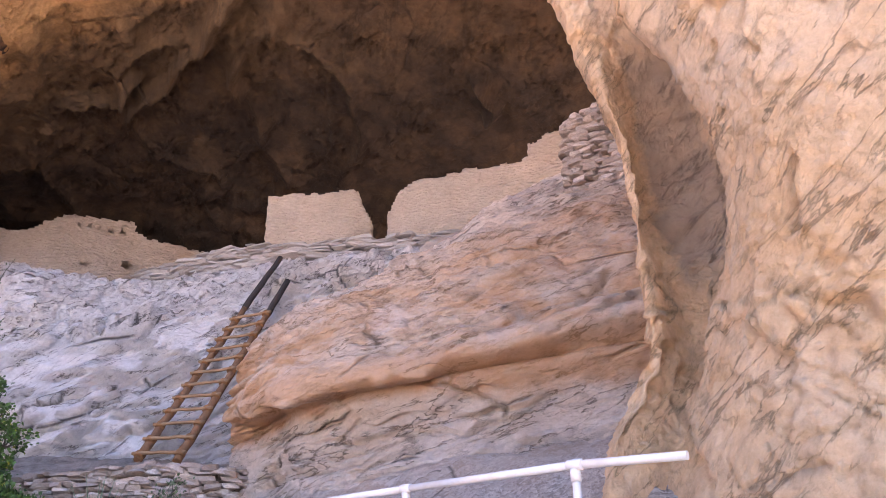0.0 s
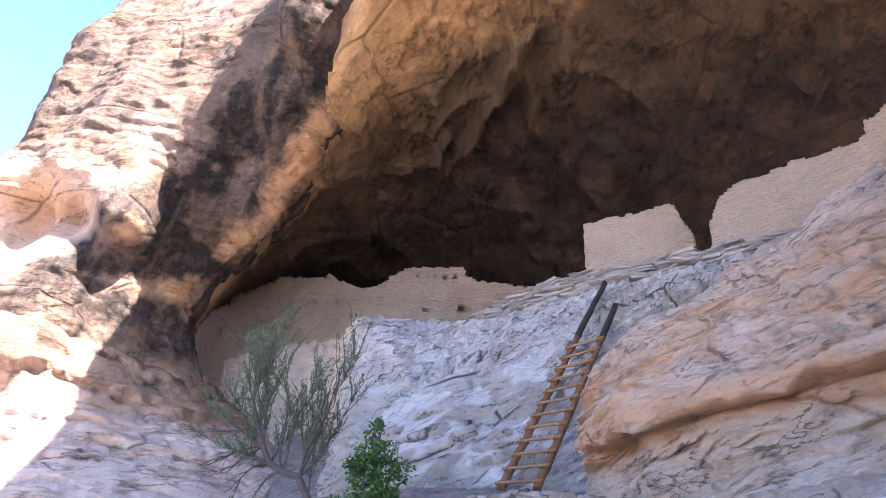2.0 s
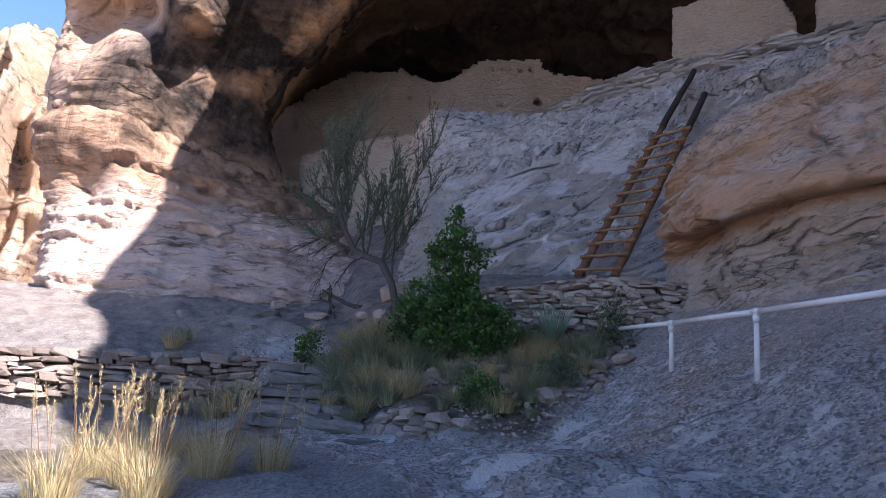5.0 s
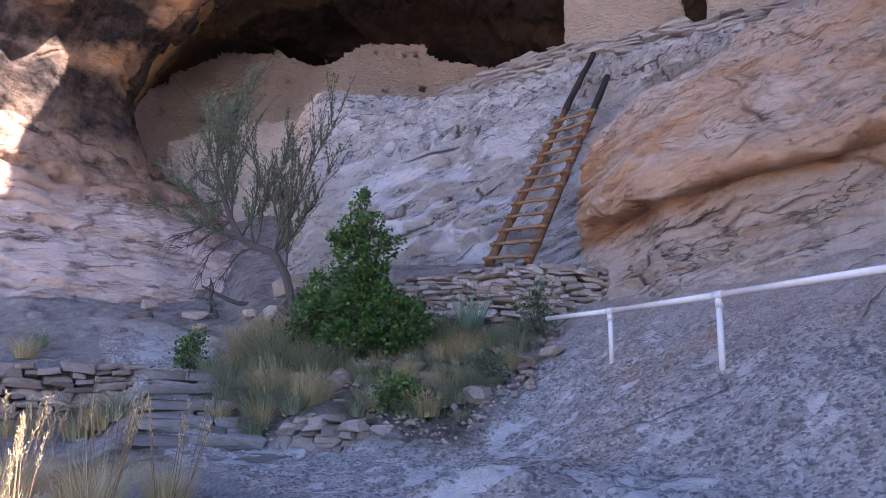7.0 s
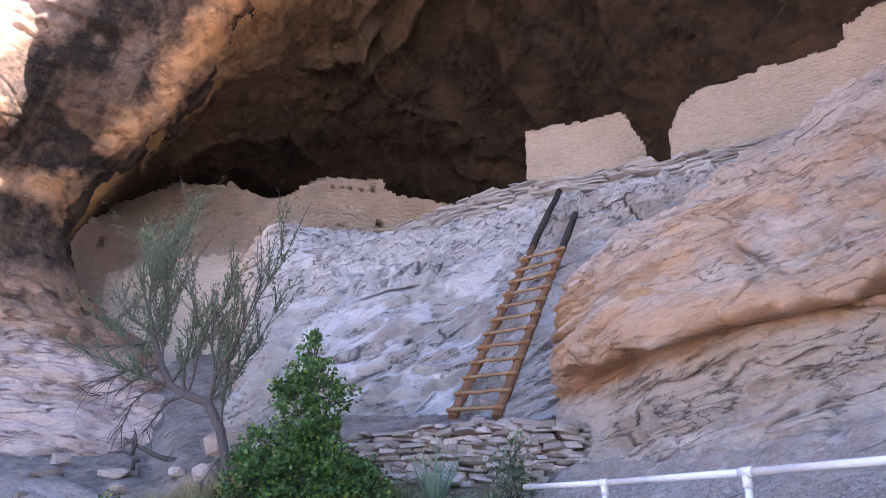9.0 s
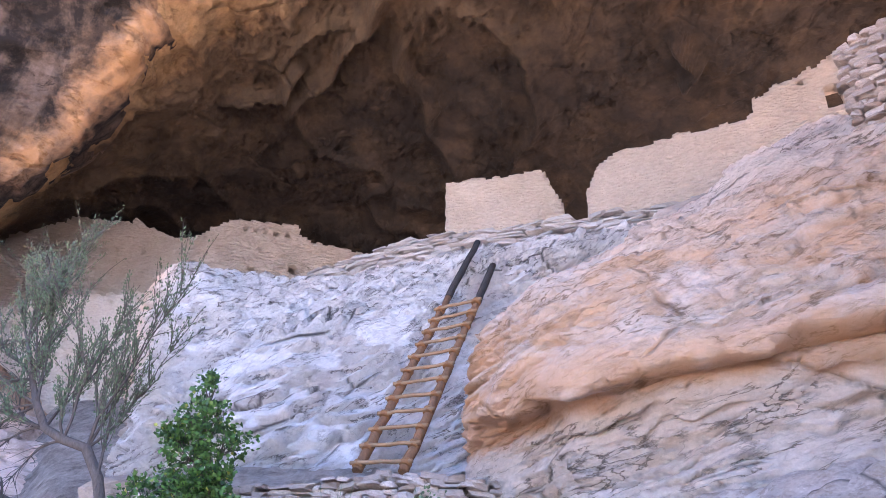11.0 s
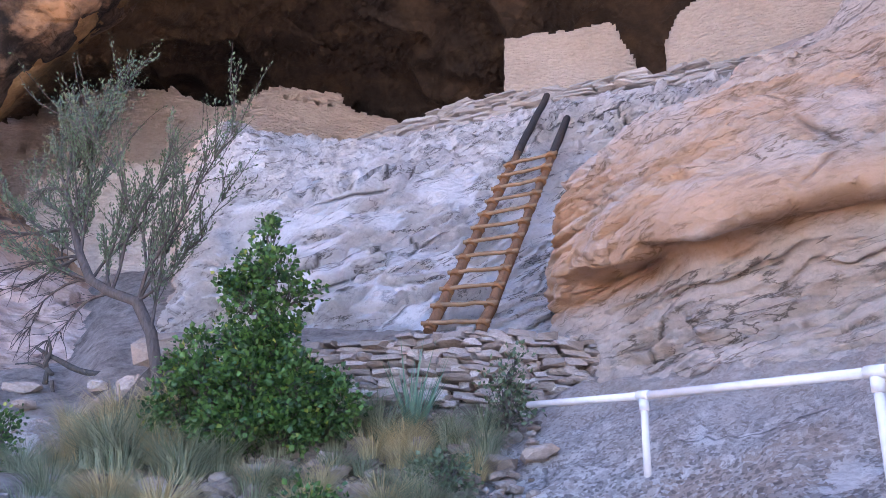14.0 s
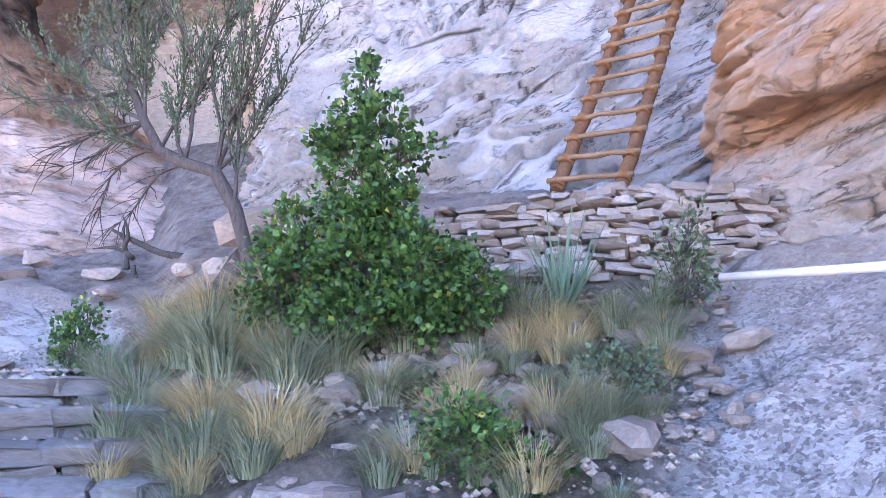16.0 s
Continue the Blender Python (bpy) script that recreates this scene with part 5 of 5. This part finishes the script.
def slender_tree():
    """A leaning, sparse, small-leaved tree with bare lower twigs."""
    rng = random.Random(21)
    base = Vector((-8.6, 13.3, 2.3))
    thing = empty_thing("tree", base, "leaning grey-barked small tree with sparse narrow leaves", "tree")
    bm, pts, dirs = bmesh.new(), [], []
    trunk = [Vector(p) - base for p in ((-8.55, 13.3, 2.2), (-8.61, 13.3, 3.0), (-8.80, 13.3, 3.55), (-9.05, 13.3, 3.95), (-9.45, 13.3, 4.08), (-9.78, 13.3, 4.25), (-10.0, 13.3, 4.6), (-10.22, 13.35, 5.0), (-10.5, 13.4, 5.6))]
    tube(bm, trunk, [0.085, 0.08, 0.075, 0.07, 0.065, 0.058, 0.05, 0.042, 0.03], 9, True, 0.12, rng)
    part("trunk", bm, M_BARK, thing)

    def grow(start, direction, length, radius, leafy, depth):
        path = limb(rng, start, direction, length, 6, 0.3, 0.08 if leafy else -0.05)
        b = bmesh.new()
        tube(b, path, [radius * (1 - 0.8 * k / 6) for k in range(7)], 5, False)
        twigs = []
        for _ in range(24):
            k = rng.randint(1, 6)
            d = (path[k] - path[k - 1]).normalized() + Vector((rng.uniform(-0.6, 0.6), rng.uniform(-0.6, 0.6), rng.uniform(-0.3, 0.6)))
            tw = limb(rng, path[k], d, length * rng.uniform(0.25, 0.5), 4, 0.25, 0.12 if leafy else -0.08)
            tube(b, tw, [0.007, 0.006, 0.005, 0.004, 0.003], 4, False)
            twigs.append(tw)
        part("branch", b, M_BARK, thing)
        if leafy:
            for line in [path[2:]] + twigs:
                for a, c in zip(line, line[1:]):
                    for _ in range(8):
                        pts.append(a.lerp(c, rng.random()) + Vector((rng.gauss(0, 0.02), rng.gauss(0, 0.02), rng.gauss(0, 0.02))))
                        dirs.append((c - a).normalized() + Vector((0, 0, 0.4)))
        return path

    for k, d, ln, leafy in ((8, (-0.4, 0, 1), 1.0, True), (8, (-0.9, 0.2, 0.5), 0.8, False), (7, (0.1, 0, 1), 1.1, True), (7, (-0.9, 0, 0.3), 0.9, False), (6, (-0.3, -0.2, 1), 1.0, True), (6, (-1, 0, 0.1), 1.0, False),
                            (6, (-1, 0.1, -0.2), 0.9, False), (5, (-1, 0, -0.1), 1.0, False), (5, (0.1, 0.2, 1), 1.1, True), (4, (0.15, 0, 1), 1.3, True), (4, (-0.3, -0.2, 1), 0.9, True), (3, (0.25, 0, 1), 1.7, True),
                            (3, (0.0, 0.1, 1), 1.9, True), (3, (0.45, 0.1, 0.9), 1.4, True), (2, (0.2, 0, 1), 1.4, True), (7, (0.0, 0.3, 1), 1.6, True), (5, (-0.7, -0.2, 0.3), 0.9, True), (8, (0.3, 0.1, 1), 1.3, True), (3, (0.6, 0.1, 0.8), 1.2, True), (8, (-0.1, 0, 1), 1.2, True), (8, (-0.6, 0.1, 0.9), 1.0, True), (7, (-0.5, 0, 0.8), 1.1, True), (6, (-0.9, 0, 0.5), 0.9, True), (6, (0.1, 0, 1), 1.2, True),
                            (5, (-1, -0.1, 0.25), 1.1, False), (4, (-0.9, 0.1, -0.1), 0.9, False), (7, (-1, 0, 0.1), 1.0, False)):
        grow(trunk[k], d, ln * (1.45 if leafy else 1.2), 0.024, leafy, 1)
    v, f = leaf_cloud(np.array(pts), np.array(dirs), 0.05, 0.24, 22, 0.1)
    part("crown", mesh_of("crown", v, f, M_SAGE, False), M_SAGE, thing)


slender_tree()


def blades_mesh(name, n, height, reach, width, seed, material, stiff=0.0, radius=0.12):
    """A tuft of tapering blades that arch outward."""
    rng = np.random.RandomState(seed)
    verts, faces = [], []
    for _ in range(n):
        a = rng.uniform(0, 2 * math.pi)
        r0 = radius * math.sqrt(rng.uniform())
        out = np.array([math.cos(a), math.sin(a), 0])
        side = np.array([-math.sin(a), math.cos(a), 0]) * width * rng.uniform(0.6, 1.2)
        h, rc = height * rng.uniform(0.55, 1.1), reach * rng.uniform(0.2, 1.1)
        start = out * r0 + np.array([rng.normal(0, 0.02), rng.normal(0, 0.02), -0.03])
        i = len(verts)
        for t in (0, 0.4, 0.75, 1.0):
            bend = t if stiff else t * t
            p = start + out * rc * bend + np.array([0, 0, h * (t if stiff else t - 0.35 * t * t * rng.uniform(0.3, 1.3))])
            w = side * (1 - t) if t < 1 else side * 0
            verts += [tuple(p - w), tuple(p + w)]
        for k in range(3):
            faces.append((i + 2 * k, i + 2 * k + 1, i + 2 * k + 3, i + 2 * k + 2))
    me = mesh_of(name, verts, faces, material, False)
    return me


GRASS = [blades_mesh("tuft", 330, 0.5, 0.62, 0.006, k, m, 0.0, 0.14) for k, m in ((1, M_GRASS), (2, M_GRASS), (3, M_DRY), (4, M_DRY))]


def grass_at(x, y, kind, scale, label, group, turn=0.0, lift=0.0):
    tuft = empty_thing("grass_clump", pose(x, y, float(ground_z(x, y)) + lift, 0, 0, turn) @ Matrix.Scale(scale, 4), label, "grass", group)
    part("tuft", GRASS[kind], None, tuft)
    return tuft


for k, (x, y, kind, s) in enumerate(((-9.6, 13.2, 2, 1.3), (-9.2, 13.0, 2, 1.2), (-8.6, 12.6, 0, 1.6), (-8.2, 12.3, 1, 1.7), (-8.9, 12.1, 0, 1.4), (-7.9, 11.7, 2, 1.1), (-7.2, 11.45, 2, 1.3), (-6.9, 11.3, 3, 1.1), (-6.1, 13.1, 1, 1.4), (-5.7, 13.1, 0, 1.3),
                                     (-5.2, 12.7, 3, 0.9), (-4.9, 12.9, 1, 1.0), (-4.6, 13.2, 0, 1.0), (-6.5, 11.9, 0, 1.0), (-5.2, 11.7, 3, 1.0), (-8.6, 11.5, 0, 1.2), (-9.5, 12.4, 0, 1.1), (-7.7, 12.6, 1, 1.2), (-9.9, 13.6, 3, 1.0), (-5.9, 12.3, 1, 0.9), (-4.5, 12.3, 3, 0.8), (-7.6, 10.9, 0, 0.9), (-8.3, 11.1, 2, 0.9), (-6.6, 12.6, 0, 1.0), (-5.6, 12.6, 2, 0.9), (-6.0, 11.2, 2, 0.8), (-4.9, 11.4, 0, 0.7))):
    grass_at(x, y, kind, s, "arching tuft of dry straw-coloured grass on the mound" if kind > 1 else "arching tuft of grey-green grass on the mound", "grass on the mound", 47 * k)
_rng = random.Random(77)
for k in range(95):
    y = _rng.uniform(10.9, 13.4)
    x = _rng.uniform(-7.0 - 0.85 * (y - 10.0) + 0.2, -4.5)
    if abs(x + 6.2) < 0.7 and 11.3 < y < 12.6 and k % 4:
        continue
    kind = _rng.choice((0, 0, 1, 1, 2, 3)) if x < -7 else _rng.choice((0, 1, 3))
    grass_at(x, y, kind, _rng.uniform(0.55, 1.35) * (1.15 if x < -7 else 0.7), "arching tuft of dry straw-coloured grass on the mound" if kind > 1 else "arching tuft of grey-green grass on the mound", "grass on the mound", 53 * k)
for k, (x, y, kind, s) in enumerate(((-10.9, 11.2, 2, 1.3), (-11.6, 10.6, 2, 1.2), (-10.2, 11.0, 3, 1.4), (-12.2, 11.2, 2, 1.0), (-12.6, 11.8, 0, 0.9), (-9.6, 10.6, 0, 1.2))):
    grass_at(x, y, kind, s, "dry tuft of grass by the rubble wall", "grass by the rubble wall", 31 * k)


def plume_grass(x, y, scale, seed):
    """Tall dry grass with pale feathery seed heads."""
    rng = random.Random(seed)
    thing = empty_thing("plume_grass", pose(x, y, float(ground_z(x, y)), 0, 0, seed * 40) @ Matrix.Scale(scale, 4), "tall sunlit dry grass with pale feathery plumes beside the path", "grass", "plume grass by the path")
    part("tuft", blades_mesh("tuft", 420, 0.7, 0.6, 0.004, seed, M_DRY, 0, 0.24), None, thing)
    b, pts, dirs = bmesh.new(), [], []
    for _ in range(8):
        a = rng.uniform(0, 6.28)
        line = limb(rng, (0.15 * math.cos(a), 0.15 * math.sin(a), 0), (0.25 * math.cos(a), 0.25 * math.sin(a), 1), rng.uniform(0.8, 1.15), 6, 0.06, 0.02)
        tube(b, line, [0.004] * 7, 4, False)
        for _ in range(60):
            t = rng.random()
            pts.append(line[4].lerp(line[6], t) + Vector((rng.gauss(0, 0.008), rng.gauss(0, 0.008), 0)))
            dirs.append(Vector((0, 0, 1.2)))
    part("stalk_bunch", b, M_RUNG, thing)
    v, f = leaf_cloud(np.array(pts), np.array(dirs), 0.035, 0.1, seed, 0.0)
    part("plume_head", mesh_of("plume_head", v, f, M_DRY, False), M_DRY, thing, "pale feathery seed heads")


for k, (x, y, s) in enumerate(((-6.0, 6.6, 0.95), (-6.6, 7.2, 0.85), (-6.3, 6.0, 0.9), (-7.2, 6.8, 0.9), (-5.9, 7.3, 0.8), (-7.0, 6.1, 0.9), (-7.6, 7.4, 0.8), (-5.6, 5.6, 0.85), (-6.4, 5.3, 0.9))):
    plume_grass(x, y, s, 50 + k)


def yucca(x, y, scale):
    thing = empty_thing("yucca", pose(x, y, float(ground_z(x, y)) + 0.05) @ Matrix.Scale(scale, 4), "spiky blue-green yucca beside the stone wall", "plant")
    rng = random.Random(90)
    blades = [blades_mesh("leaf", 1, 0.75, 0.5, 0.014, 92 + k, M_YUCCA, 1.0, 0.03) for k in range(6)]
    for k in range(64):
        leaf = new("leaf", rng.choice(blades))
        leaf.parent = thing
        leaf.matrix_local = pose(0, 0, 0, rng.uniform(-14, 14), rng.uniform(-14, 14), rng.uniform(0, 360)) @ Matrix.Scale(rng.uniform(0.75, 1.15), 4)
    part("withered_skirt", blades_mesh("withered_skirt", 40, 0.16, 0.55, 0.012, 91, M_DRY, 0.0, 0.06), None, thing, "withered straw-coloured lower leaves")


yucca(-5.35, 13.2, 1.1)


def dead_branch():
    rng = random.Random(33)
    z = float(ground_z(-11.4, 15.0)) + 0.16
    thing = empty_thing("dead_branch", (-11.4, 15.0, z), "grey dead branch lying at the cliff foot", "branch")
    main = tube(bmesh.new(), limb(rng, (0.6, 0.3, 0.2), (-1, -0.1, 0.02), 1.3, 8, 0.12, 0.0), [0.06, 0.06, 0.055, 0.05, 0.05, 0.045, 0.04, 0.03, 0.02], 7, True, 0.15, rng)
    part("limb", main, M_DEAD, thing)
    for start, d, ln in (((-0.3, 0.1, 0.05), (-0.3, 0, 1), 0.7), ((-0.2, 0.1, 0.2), (-0.9, 0, 0.6), 0.7), ((-0.35, 0.1, 0.3), (-0.1, 0.2, 1), 0.5), ((-0.2, 0.1, 0.1), (0.2, 0, -0.6), 0.4)):
        part("twig", tube(bmesh.new(), limb(rng, start, d, ln, 6, 0.25, 0.0), [0.04, 0.036, 0.03, 0.025, 0.02, 0.015, 0.008], 6, True, 0.15, rng), M_DEAD, thing)


dead_branch()


def stub_posts():
    for x, y in ((-8.05, 23.4), (-7.25, 23.3)):
        thing = new("wooden_stake", bpy.data.meshes.new("wooden_stake"))
        bm = tube(bmesh.new(), [(0, 0, -0.5), (0, 0, 0.25), (0.01, 0, 0.55)], [0.05, 0.048, 0.04], 8)
        bm.to_mesh(thing.data)
        bm.free()
        thing.data.materials.append(M_LOG)
        thing.matrix_world = pose(x, y, 11.25)
        tagged(thing, "short upright wooden stake on the terrace", "post", "stakes on the terrace")


stub_posts()


for x, y, z, r in ((-56.0, 25.5, 18.2, 0.8), (-57.5, 23.5, 17.6, 1.0), (-58.5, 21.0, 16.6, 0.9), (-60.0, 19.0, 16.2, 0.8)):
    leafy_bush("canyon_bush", (x, y, z - 1.0), [(0, 0, r * 0.8, r, r, r * 0.8), (r * 0.7, 0, r * 0.5, r * 0.7, r * 0.7, r * 0.5)], [([(0, 0, -1.0), (0, 0, r)], 0.08)], "green bush on the far canyon rim", M_LEAF, 60 + int(-x), 60, 14, 0.35, 0.5, 0.3)
